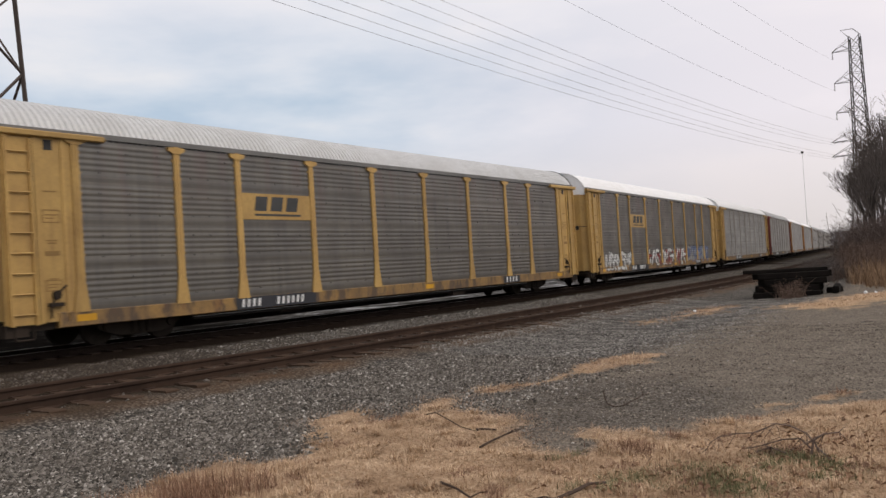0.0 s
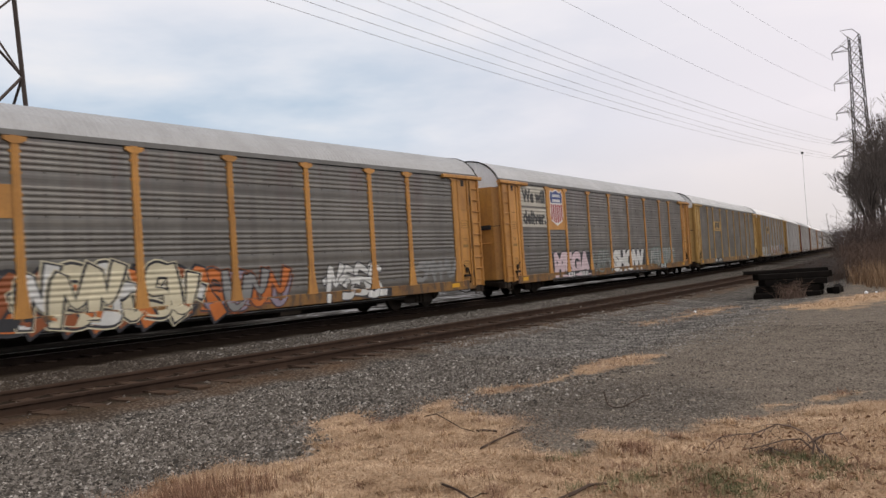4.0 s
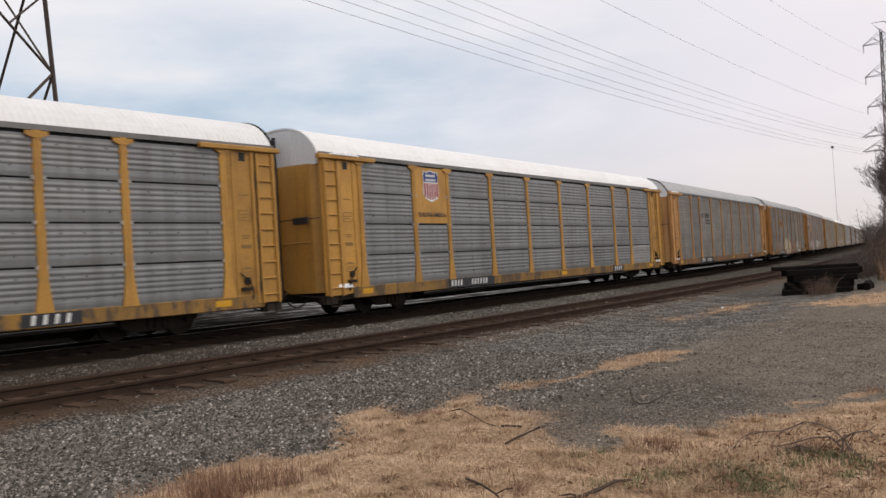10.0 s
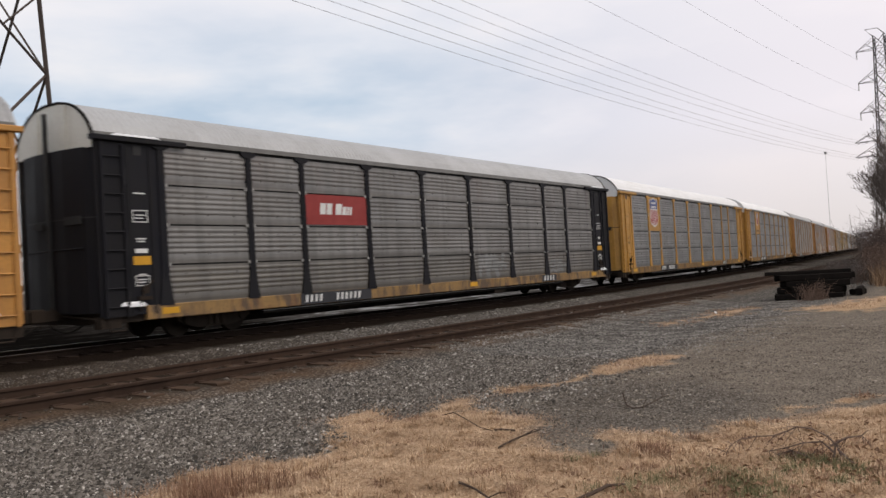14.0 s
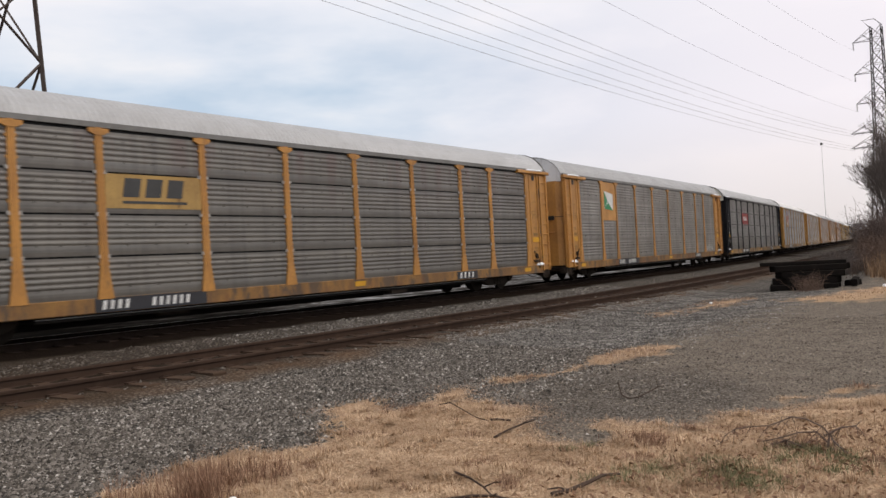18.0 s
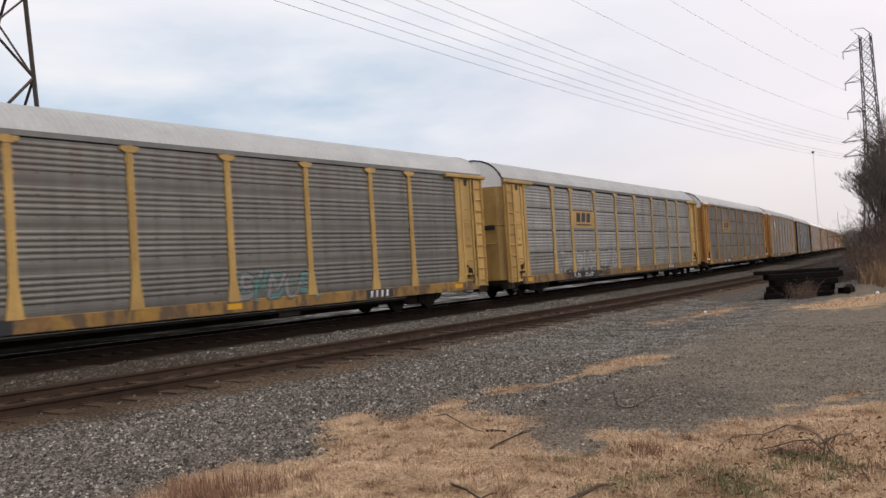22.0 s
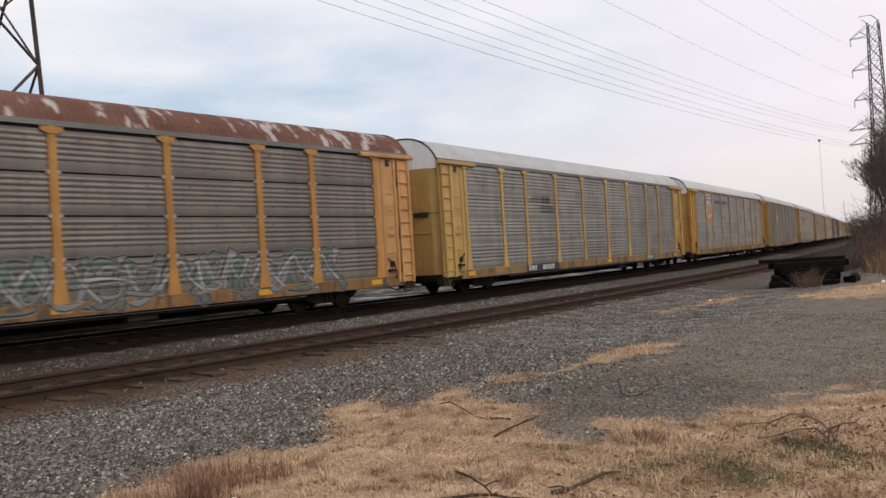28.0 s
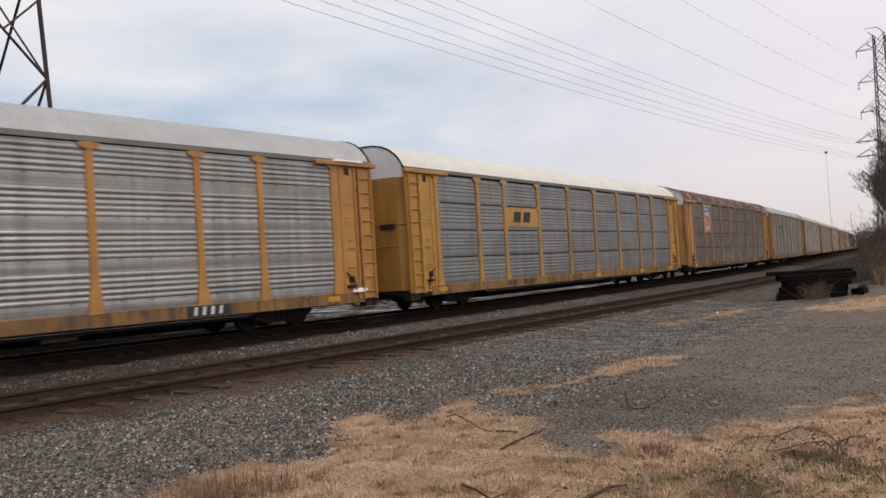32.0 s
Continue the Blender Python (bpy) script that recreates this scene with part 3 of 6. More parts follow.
def sheet_profile(tall, deep=RIB_DEEP):
    """A flat foot with one shallow step, then a group of pressed ribs."""
    prof, p = [(0.0, 0.0), (-0.006, 0.10 * tall), (-0.006, 0.17 * tall)], tall * (0.96 - FLAT) / RIBS
    for i in range(RIBS):
        z = FLAT * tall + i * p
        prof += [(0.0, z), (-deep, z + 0.28 * p), (-deep, z + 0.50 * p), (0.0, z + 0.80 * p)]
    return prof + [(0.0, tall)]


WHOLE = [(y, z + SILL1 + k * SHEET_H) for k in range(4) for y, z in sheet_profile(SHEET_H)[:-1]] + [(0.0, SILL1 + 4 * SHEET_H)]
WHOLE_Z = [z for y, z in WHOLE]
WHOLE_Y = [y for y, z in WHOLE]


def sheet_mesh(x0, x1, z0, tall, deep):
    """One corrugated side sheet in the car's own measure, facing -y."""
    s = Shape()
    s.quad_strip([[(x, y, z0 + z) for y, z in sheet_profile(tall, deep)] for x in (x1, x0)], False, False)
    return mesh_of("side_sheet", s.v, s.f)


def post_mesh():
    z0, z1 = SILL1 - 0.03, EAVE - 0.02
    s = Shape()
    s.quad_strip([[(-w, y0, z), (w, y0, z), (w, -0.005, z), (-w, -0.005, z)] for w, y0, z in ((0.20, -0.045, z0), (0.18, -0.045, z0 + 0.12), (0.100, -0.042, z0 + 0.70), (0.085, -0.042, z1))])
    s.quad_strip([[(-w, -0.058, z), (w, -0.058, z), (w, -0.004, z), (-w, -0.004, z)] for w, z in ((0.10, z1 - 0.17), (0.25, z1 - 0.10), (0.25, z1 - 0.02))])
    s.box(-0.018, 0.018, -0.050, -0.040, z0 + 0.62, z1 - 0.1)
    for k in range(7):
        z = z0 + 0.75 + k * 0.45
        for d in (-1, 1):
            s.box(d * 0.10 - 0.025, d * 0.10 + 0.025, -0.023, -0.003, z, z + 0.06)
    return s.mesh("post")


def frame_mesh():
    """Centre sill, floor and bolsters."""
    s = Shape()
    s.box(-8.6, 8.6, -0.35, 0.35, 0.20, 0.9)
    s.box(-8.7, 8.7, -1.46, 1.46, 0.40, 0.56)
    s.box(-13.0, 13.0, -0.30, 0.30, 0.46, 0.9)
    s.box(-13.2, 13.2, -1.42, 1.42, 0.80, 0.88)
    for x in (-10, 10):
        s.box(x - 0.3, x + 0.3, -1.3, 1.3, 0.62, 0.82)
    for x in np.arange(-8, 8.1, 2.0):
        s.box(x - 0.06, x + 0.06, -1.4, 1.4, 0.5, 0.82)
    s.box(-2.2, -0.9, -1.1, -0.5, 0.40, 0.75)
    s.tube((1.0, -0.9, 0.58), (2.3, -0.9, 0.58), 0.17, n=10)
    return s.mesh("underframe")


def sill_mesh(side):
    y0, y1 = (-SIDE - 0.03, -SIDE + 0.12) if side < 0 else (SIDE - 0.12, SIDE + 0.03)
    s = Shape().box(-12.35, 12.9, y0, y1, SILL0, SILL1, 0.015)
    return s.mesh("side_sill")


def sideframe_mesh(side):
    s = Shape()
    y = side * 1.02
    s.prism([(-1.15, 0.42), (-0.95, 0.30), (-0.55, 0.20), (0.55, 0.20), (0.95, 0.30), (1.15, 0.42), (1.15, 0.56), (0.7, 0.66), (-0.7, 0.66), (-1.15, 0.56)], y - 0.09, y + 0.09)
    for x in (-0.88, 0.88):
        s.tube((x, y - 0.14, 0.43), (x, y + 0.14, 0.43), 0.13, n=10)
    for x in (-0.2, 0, 0.2):
        s.tube((x, y + side * 0.1, 0.24), (x, y + side * 0.1, 0.5), 0.07, n=8)
    return s.mesh("sideframe")


def wheel_mesh():
    s = Shape()
    for d in (-1, 1):
        a = d * 0.68
        prof = [(a - 0.005, 0.20), (a - 0.05, 0.36), (a - 0.065, 0.42), (a + 0.065, 0.425), (a + 0.065, 0.36), (a + 0.03, 0.20)]
        s.quad_strip([[(r * math.cos(i * math.pi / 9), y, r * math.sin(i * math.pi / 9)) for i in range(18)] for y, r in prof])
    s.tube((0, -0.95, 0), (0, 0.95, 0), 0.09, n=8)
    return s.mesh("wheelset")


def ladder_mesh(x0, x1):
    s = Shape()
    for x in (x0, x1):
        s.box(x - 0.03, x + 0.03, -SIDE - 0.09, -SIDE - 0.03, 0.62, EAVE - 0.15)
    return s.mesh("ladder_stiles")


def rung_mesh(x0, x1):
    return Shape().tube((x0, -SIDE - 0.07, 0), (x1, -SIDE - 0.07, 0), 0.018, n=5).mesh("rung")


def cornerplate_mesh(d):
    """The plain door pocket between the last post and the car's corner."""
    a, b = sorted((d * 11.85, d * HALF))
    return Shape().box(a, b, -SIDE - 0.01, -SIDE + 0.05, 0.66, EAVE - 0.05).mesh("door_pocket")


def stiffener_mesh(x, w, deep):
    return Shape().box(x - w / 2, x + w / 2, -SIDE - deep, -SIDE - 0.012, 0.64, EAVE - 0.10).mesh("stiffener")


def canopy_mesh(d):
    a, b = sorted((d * 11.1, d * (HALF + 0.12)))
    return Shape().box(a, b, -SIDE - 0.12, -SIDE + 0.02, EAVE - 0.10, EAVE + 0.03, 0.02).mesh("door_track")


def enddoor_mesh(d, side):
    """One leaf of the folding end doors, slightly bowed."""
    pts = [(SIDE - 0.05, HALF - 0.12), (1.2, HALF + 0.05), (0.55, HALF + 0.16), (0.02, HALF + 0.18)]
    s = Shape()
    ring = [(d * x, side * y) for y, x in pts] + [(d * (x - 0.06), side * y) for y, x in reversed(pts)]
    s.quad_strip([[(x, y, z) for x, y in ring] for z in (0.75, EAVE - 0.22)])
    return s.mesh("end_door")


def doorseam_mesh(d, side):
    """The thin gap between a leaf's upper and lower half."""
    pts = [(SIDE - 0.05, HALF - 0.115), (1.2, HALF + 0.055), (0.55, HALF + 0.165), (0.08, HALF + 0.185)]
    ring = [(d * x, side * y) for y, x in pts] + [(d * (x - 0.04), side * y) for y, x in reversed(pts)]
    return Shape().quad_strip([[(x, y, z) for x, y in ring] for z in (2.86, 2.885)]).mesh("door_seam")


def lockrod_mesh(d, side):
    return Shape().tube((d * (HALF + 0.20), side * 0.1, 0), (d * (HALF + 0.10), side * 1.1, 0), 0.02, n=5).mesh("lock_rod")


def endcap_mesh(d):
    """The plate that closes the roof's end, over the doors."""
    sec = [(y, z) for y, z in arch(14, 0.03)]
    x0, x1 = d * (HALF + 0.02), d * (HALF - 0.05)
    out = [(y * 0.985, z) for y, z in sec] + [(SIDE - 0.08, EAVE - 0.24), (-SIDE + 0.08, EAVE - 0.24)]
    s = Shape()
    s.quad_strip([[(x, y, z) for y, z in out] for x in (x0, x1)])
    for y in (-0.55, 0.55):
        s.box(min(x0, x0 + d * 0.05), max(x0, x0 + d * 0.05), y - 0.03, y + 0.03, EAVE - 0.24, CROWN - 0.12)
    return s.mesh("roof_end")


def roofrim_mesh(d):
    sec = arch(14, -0.02)
    inn = arch(14, 0.03)
    s = Shape()
    for i in range(14):
        a, b, c, e = sec[i], sec[i + 1], inn[i + 1], inn[i]
        s.quad_strip([[(x, *p) for p in (a, b, c, e)] for x in (d * (HALF - 0.03), d * (HALF + 0.05))])
    return s.mesh("roof_rim")


def coupler_mesh(d):
    s = Shape().box(min(d * 13.0, d * 14.1), max(d * 13.0, d * 14.1), -0.12, 0.12, 0.62, 0.86)
    s.box(min(d * 14.0, d * 14.32), max(d * 14.0, d * 14.32), -0.19, 0.19, 0.58, 0.90, 0.04)
    return s.mesh("coupler")


def hose_mesh(d):
    pts = [(d * (13.1 + 0.11 * i), -0.5 - 0.02 * i, 0.62 - 0.26 * math.sin(i / 10 * math.pi * 0.9)) for i in range(11)]
    return Shape().chain(pts, 0.022).mesh("brake_hose")


def gear_mesh(d):
    """Latch and brake rigging at the foot of a door pocket."""
    s = Shape()
    x = d * 12.38
    s.box(x - 0.20, x + 0.14, -SIDE - 0.10, -SIDE - 0.012, 0.98, 1.06)
    s.tube((x, -SIDE - 0.02, 1.22), (x, -SIDE - 0.07, 1.22), 0.10, n=9)
    s.chain([(x - d * 0.22, -SIDE - 0.05, 1.42), (x + d * 0.05, -SIDE - 0.08, 1.2), (x + d * 0.16, -SIDE - 0.07, 0.92), (x + d * 0.14, -SIDE - 0.05, 0.74)], 0.02)
    return s.mesh("latch_gear")


def bar(x0, x1, z0, z1, y=-SIDE - 0.036, t=0.004):
    return Shape().box(x0, x1, y - t, y, z0, z1)


def far_side_mesh():
    s = Shape().box(-HALF, HALF, SIDE - 0.04, SIDE, SILL1, EAVE)
    for x in POSTS:
        s.box(x - 0.08, x + 0.08, SIDE, SIDE + 0.09, SILL1, EAVE)
    return s.mesh("far_side_wall")


def inner_mesh():
    """Near-black sheet behind the side sheets: the shade in their gaps, by colour."""
    s = Shape().box(-11.9, 11.9, -SIDE + 0.06, -SIDE + 0.08, SILL1, EAVE - 0.02)
    return s.mesh("inner_wall")


ROLLING = []
RIVET = plain("rivet_grey", (0.075, 0.07, 0.064), 0.7)


def decal(name, outlines, mat, car, lift=0.004, label="", step=0.0):
    """Paint on the corrugated side: flat outlines in x and z, cut along the ribs and laid on them."""
    bm = bmesh.new()
    over = bm.verts.layers.float.new("over")
    for i, o in enumerate(outlines):
        if isinstance(o, bpy.types.Mesh):
            bm.from_mesh(o)
            continue
        if isinstance(o, tuple):
            a, b = ([bm.verts.new((x, 0, z)) for x, z in e] for e in o)
            for j, v in enumerate(a + b):
                v[over] = step * (j % len(a))
            for j in range(len(a) - 1):
                bm.faces.new((a[j], a[j + 1], b[j + 1], b[j]))
            continue
        vs = [bm.verts.new((x, 0, z)) for x, z in o]
        for v in vs:
            v[over] = step * i
        bm.faces.new(vs)
    lo, hi = min(v.co.z for v in bm.verts), max(v.co.z for v in bm.verts)
    for z in WHOLE_Z:
        if lo < z < hi:
            bmesh.ops.bisect_plane(bm, geom=bm.verts[:] + bm.edges[:] + bm.faces[:], plane_co=(0, 0, z), plane_no=(0, 0, 1))
    for v in bm.verts:
        if v.co.z < SILL1:
            v.co.y = -SIDE - 0.034 - lift - v[over]
        else:
            v.co.y = -SIDE + float(np.interp(v.co.z, WHOLE_Z, WHOLE_Y)) - lift - v[over]
    me = bpy.data.meshes.new(name)
    bm.to_mesh(me)
    bm.free()
    return put(name, me, mat, car, None, label)


def lettering(text, x0, x1, z0, z1, bold=0.0):
    """Built-in letters as a flat mesh that fills a box in x and z; bold swells them."""
    cu = bpy.data.curves.new("lettering", "FONT")
    cu.body, cu.size, cu.offset, cu.resolution_u = text, 1.0, bold, 3
    ob = bpy.data.objects.new("lettering", cu)
    scene.collection.objects.link(ob)
    bpy.context.view_layer.update()
    me = bpy.data.meshes.new_from_object(ob.evaluated_get(bpy.context.evaluated_depsgraph_get()))
    bpy.data.objects.remove(ob)
    ax, bx = min(v.co.x for v in me.vertices), max(v.co.x for v in me.vertices)
    az, bz = min(v.co.y for v in me.vertices), max(v.co.y for v in me.vertices)
    for v in me.vertices:
        v.co = (x0 + (v.co.x - ax) / (bx - ax) * (x1 - x0), 0, z0 + (v.co.y - az) / (bz - az) * (z1 - z0))
    return me


def ribbon(pts, w):
    """A brush stroke along a bent way: one outline that swells and tapers."""
    P = [Vector(p) for p in pts]
    way = []
    for i in range(len(P) - 1):
        p0, p1, p2, p3 = P[max(i - 1, 0)], P[i], P[i + 1], P[min(i + 2, len(P) - 1)]
        for k in range(5):
            u = k / 5
            way.append(0.5 * (2 * p1 + (p2 - p0) * u + (2 * p0 - 5 * p1 + 4 * p2 - p3) * u * u + (3 * p1 - p0 - 3 * p2 + p3) * u ** 3))
    way.append(P[-1])
    left, right = [], []
    for i, p in enumerate(way):
        d = (way[min(i + 1, len(way) - 1)] - way[max(i - 1, 0)]).normalized()
        k = w * (0.8 + 0.3 * math.sin(8.5 * i / len(way)))
        p = p + d * w * (-0.7 if i == 0 else 0.7 if i == len(way) - 1 else 0)
        left.append((p.x - d.y * k, p.y + d.x * k))
        right.append((p.x + d.y * k, p.y - d.x * k))
    return [(left, right)]


def wild(car, x0, x1, z0, z1, fills, edge, halo, seed, step=0.8, w=0.10):
    """Spray-painted interlocking strokes, too wild to read: halo, dark edge, fills."""
    rnd, x, h = random.Random(seed), x0, z1 - z0
    k = 0
    while x < x1:
        wide = step * rnd.uniform(0.8, 1.25)
        turn = rnd.choice((1, -1))
        ways = [[(x + wide * a, z0 + h * b) for a, b in pts] for pts in rnd.sample((
            [(0.05, 0.05 * turn + 0.05), (0.2, 0.9), (0.55, 0.35), (0.9, 1.0)],
            [(0.9, 0.85), (0.35, 0.95), (0.25, 0.55), (0.8, 0.45), (0.7, 0.08), (0.1, 0.12)],
            [(0.1, 0.95), (0.3, 0.1), (0.7, 0.15), (0.95, 0.75)],
            [(-0.1, 0.5), (0.4, 0.62), (1.15, 0.42)],
            [(0.0, 0.2), (0.5, 1.0), (0.75, 0.5), (1.1, 0.0)]), 2)]
        for way in ways:
            way = [(a + rnd.uniform(-0.05, 0.05), b + rnd.uniform(-0.06, 0.06)) for a, b in way]
            lift = 0.004 + 0.0022 * (k % 3) + (0.0066 if w < 0.08 or halo and w > 0.15 else 0)
            if halo:
                decal("graffiti_halo", ribbon(way, w * 1.55), halo, car, lift, step=2e-5)
            if edge:
                decal("graffiti_edge", ribbon(way, w * 1.35), edge, car, lift + 0.0007, step=2e-5)
            decal("graffiti_fill", ribbon(way, w * 0.95), fills[k % len(fills)], car, lift + 0.0014, step=2e-5)
            k += 1
        x += wide * 0.85


def box_outline(x0, x1, z0, z1):
    return [(x0, z0), (x1, z0), (x1, z1), (x0, z1)]


PAINTS = {k: plain("spray_" + k, c, 0.6) for k, c in dict(white=(0.60, 0.60, 0.58), faded=(0.33, 0.32, 0.30), chalk=(0.46, 0.43, 0.37), pink=(0.60, 0.47, 0.50), cream=(0.62, 0.56, 0.40), orange=(0.50, 0.14, 0.03), rust=(0.26, 0.075, 0.025), lilac=(0.26, 0.22, 0.28), teal=(0.10, 0.20, 0.185), green=(0.10, 0.15, 0.12), moss=(0.12, 0.13, 0.11), grey=(0.22, 0.22, 0.215), blue=(0.10, 0.16, 0.32), red=(0.30, 0.05, 0.04), black=(0.03, 0.03, 0.035)).items()}
SHIELD_BLUE = plain("shield_blue", (0.03, 0.06, 0.22), 0.5)
SHIELD_RED = plain("shield_red", (0.34, 0.025, 0.03), 0.5)
SIGN_RED = plain("sign_red", (0.28, 0.03, 0.025), 0.5)
SIGN_GREEN = plain("sign_green", (0.02, 0.22, 0.09), 0.5)
CAPTION = plain("faded_black_lettering", (0.06, 0.06, 0.06), 0.7)
SNOW = plain("old_snow", (0.85, 0.86, 0.88), 0.8)


def plate(name, x0, x1, z0, z1, mat, car, y=-SIDE - 0.016, t=0.010, label=""):
    return part(name, Shape().box(x0, x1, y - t, y, z0, z1), mat, car, label)


def marks(parent, name, mat, outlines, y):
    s = Shape()
    for o in outlines:
        s.prism(o, y - 0.004, y)
    return part(name, s, mat, parent)


def shield_sign(car, paint, x0=-9.0, x1=-7.2, z0=2.74, z1=4.58, size=1.0):
    """A painted plate with a striped shield, its words as plain bars."""
    p = plate("sign_plate", x0, x1, z0, z1, paint, car)
    cx, top, w, h = (x0 + x1) / 2, z1 - 0.12, 0.64 * size, 1.46 * size
    y = -SIDE - 0.026

    def outline(k, lo, hi):
        pts = [(-0.86, 0.0), (-0.55, -0.06), (-0.2, 0.0), (0.0, 0.02), (0.2, 0.0), (0.55, -0.06), (0.86, 0.0), (1.0, -0.16), (0.92, -0.36), (1.02, -0.70), (0.86, -0.88), (0.3, -0.97), (0.0, -1.02), (-0.3, -0.97), (-0.86, -0.88), (-1.02, -0.70), (-0.92, -0.36), (-1.0, -0.16)]
        return [(cx + a * w * k, top - h / 2 + (b + 0.5) * h * k) for a, b in pts if lo <= b <= hi]

    marks(p, "shield_edge", WHITE, [outline(1.07, -2, 2)], y)
    marks(p, "shield_top", SHIELD_BLUE, [outline(1.0, -0.40, 2)], y - 0.004)
    bars = []
    for i in range(6):
        a = -0.84 + i * 0.336
        deep = 0.97 - 0.13 * abs(a) ** 2
        bars.append(box_outline(cx + (a - 0.105) * w, cx + (a + 0.105) * w, top - deep * h, top - 0.40 * h))
    marks(p, "shield_stripe", SHIELD_RED, bars, y - 0.004)
    words = []
    for row, k in ((-0.10, 5), (-0.25, 7)):
        for i in range(k):
            a = (-0.66 + 1.32 * i / k) * w
            words.append(box_outline(cx + a, cx + a + 1.0 * w / k, top + (row - 0.08) * h, top + row * h))
    marks(p, "word_bar", WHITE, words, y - 0.008)


def block_sign(car, ground, ink, x0, x1, z0, z1, count=3, underline=True, inset=0.16):
    """A plate whose initials are drawn as plain blocks."""
    p = plate("sign_plate", x0, x1, z0, z1, ground, car)
    y, w, h = -SIDE - 0.028, x1 - x0, z1 - z0
    a, b = x0 + inset * w, x1 - inset * w
    base = z0 + (0.33 if underline else 0.22) * h
    step, tall = (b - a) / count, 0.56 * h

    def block(i, pts):
        u0, wide = a + i * step, 0.88 * step
        return [(u0 + wide * px, base + tall * pz) for px, pz in pts]

    out = [block(i, [(0, 0), (0.84, 0), (1, 1), (0.16, 1)]) for i in range(count)]
    if underline:
        out.append(box_outline(a, b, z0 + 0.14 * h, z0 + 0.22 * h))
    marks(p, "initial_block", ink, out, y)


FAINT = plain("faint_brown_stencil", (0.27, 0.155, 0.05), 0.7)


def stencils(car, d, dark, sticker):
    """Small data panels on a door pocket, too fine to read."""
    ink, y, x = WHITE if dark else FAINT, -SIDE - 0.012, d * 12.42
    for z, w, t in ((2.05, 0.34, 0.10), (2.30, 0.20, 0.03), (2.36, 0.26, 0.03), (1.55, 0.22, 0.025), (3.4, 0.30, 0.03)):
        put("data_panel", shared(("data", d, z), lambda: Shape().box(x - w / 2, x + w / 2, y - 0.004, y, z, z + t).mesh("data_panel")), ink, car)
    for z, w, t in ((2.75, 0.40, 0.28), (1.30, 0.38, 0.24)):
        def ring():
            s = Shape()
            for k in (0, 1):
                s.box(x - w / 2, x + w / 2, y - 0.005, y, z + k * (t - 0.02), z + k * (t - 0.02) + 0.02)
                s.box(x - w / 2 + k * (w - 0.02), x - w / 2 + k * (w - 0.02) + 0.02, y - 0.005, y, z + 0.02, z + t - 0.02)
            s.box(x - w * 0.34, x + w * 0.34, y - 0.004, y, z + t * 0.55, z + t * 0.55 + 0.025)
            return s.box(x - w * 0.34, x + w * 0.2, y - 0.004, y, z + t * 0.3, z + t * 0.3 + 0.025).mesh("data_box")
        tagged(put("data_box", shared(("box", d, z), ring), ink, car), kind="stuff")
    if sticker:
        put("sticker", shared(("sticker", d), lambda: Shape().box(x - 0.24, x + 0.24, y - 0.007, y - 0.001, 1.78, 1.98).mesh("sticker")), REFLECTOR, car, None, "bright yellow warning sticker")


def sill_marks(car, spec):
    y = -SIDE - 0.03
    a = spec.get("mark", -7.4)
    if not spec.get("plainmark"):
        part("number_board", Shape().box(a, a + 3.05, y - 0.006, y, SILL0 + 0.01, SILL1 - 0.005), BLACKPAINT, car)
    ink = WHITE if not spec.get("plainmark") else BLACKPAINT
    bar = shared("numberbar", lambda: Shape().prism([(-0.058, 0), (0.030, 0), (0.062, 0.20), (-0.026, 0.20)], -0.010, -0.004).mesh("number_bar"))
    for k in [0.24 + i * 0.19 for i in range(4)] + [1.52 + i * 0.19 for i in range(6)]:
        put("number_bar", bar, ink, car, Matrix.Translation((a + k, y, SILL0 + 0.07)))
    strip = shared("reflector", lambda: Shape().box(-0.24, 0.24, -0.006, 0, 0, 0.15).mesh("reflector"))
    for x in (-11.7, -4.28, 1.43, 7.11, 11.6):
        if not a - 0.2 < x < a + 3.2 and not (x == 7.11 and spec.get("rearmark", True)):
            put("reflector", strip, REFLECTOR, car, Matrix.Translation((x, y, SILL0 + 0.10)))
    if spec.get("rearmark", True):
        part("number_board", Shape().box(6.6, 7.9, y - 0.005, y, SILL0 + 0.03, SILL1 - 0.03), BLACKPAINT, car)
        for i in range(4):
            put("number_bar", bar, WHITE, car, Matrix.Translation((6.85 + i * 0.25, y - 0.002, SILL0 + 0.07)))


def rivets_mesh():
    """Bolt heads along the sheets' laps and beside the posts."""
    s = Shape()
    for a, b in zip(POSTS, POSTS[1:]):
        for k in range(4):
            for f in (0.22, 0.72):
                z = SILL1 + (k + f) * SHEET_H
                for x in (0.5 * (a + b) - 0.02, a + 0.22 * (b - a), a + 0.80 * (b - a)):
                    s.box(x - 0.015, x + 0.015, -SIDE - 0.016, -SIDE - 0.004, z, z + 0.034)
    return s.mesh("rivets")


def lugs_mesh():
    """Bright hooked lugs beside the posts and a bolt at mid-sheet, at each lap."""
    s = Shape()
    for i, x in enumerate(POSTS):
        for k in range(4):
            z = SILL1 + k * SHEET_H - 0.03
            for d in (-1, 1):
                if k and not (i == 0 and d < 0) and not (i == 9 and d > 0):
                    s.box(x + d * 0.125 - 0.028, x + d * 0.125 + 0.028, -SIDE - 0.040, -SIDE - 0.004, z - 0.03, z + 0.05)
    return s.mesh("lugs")


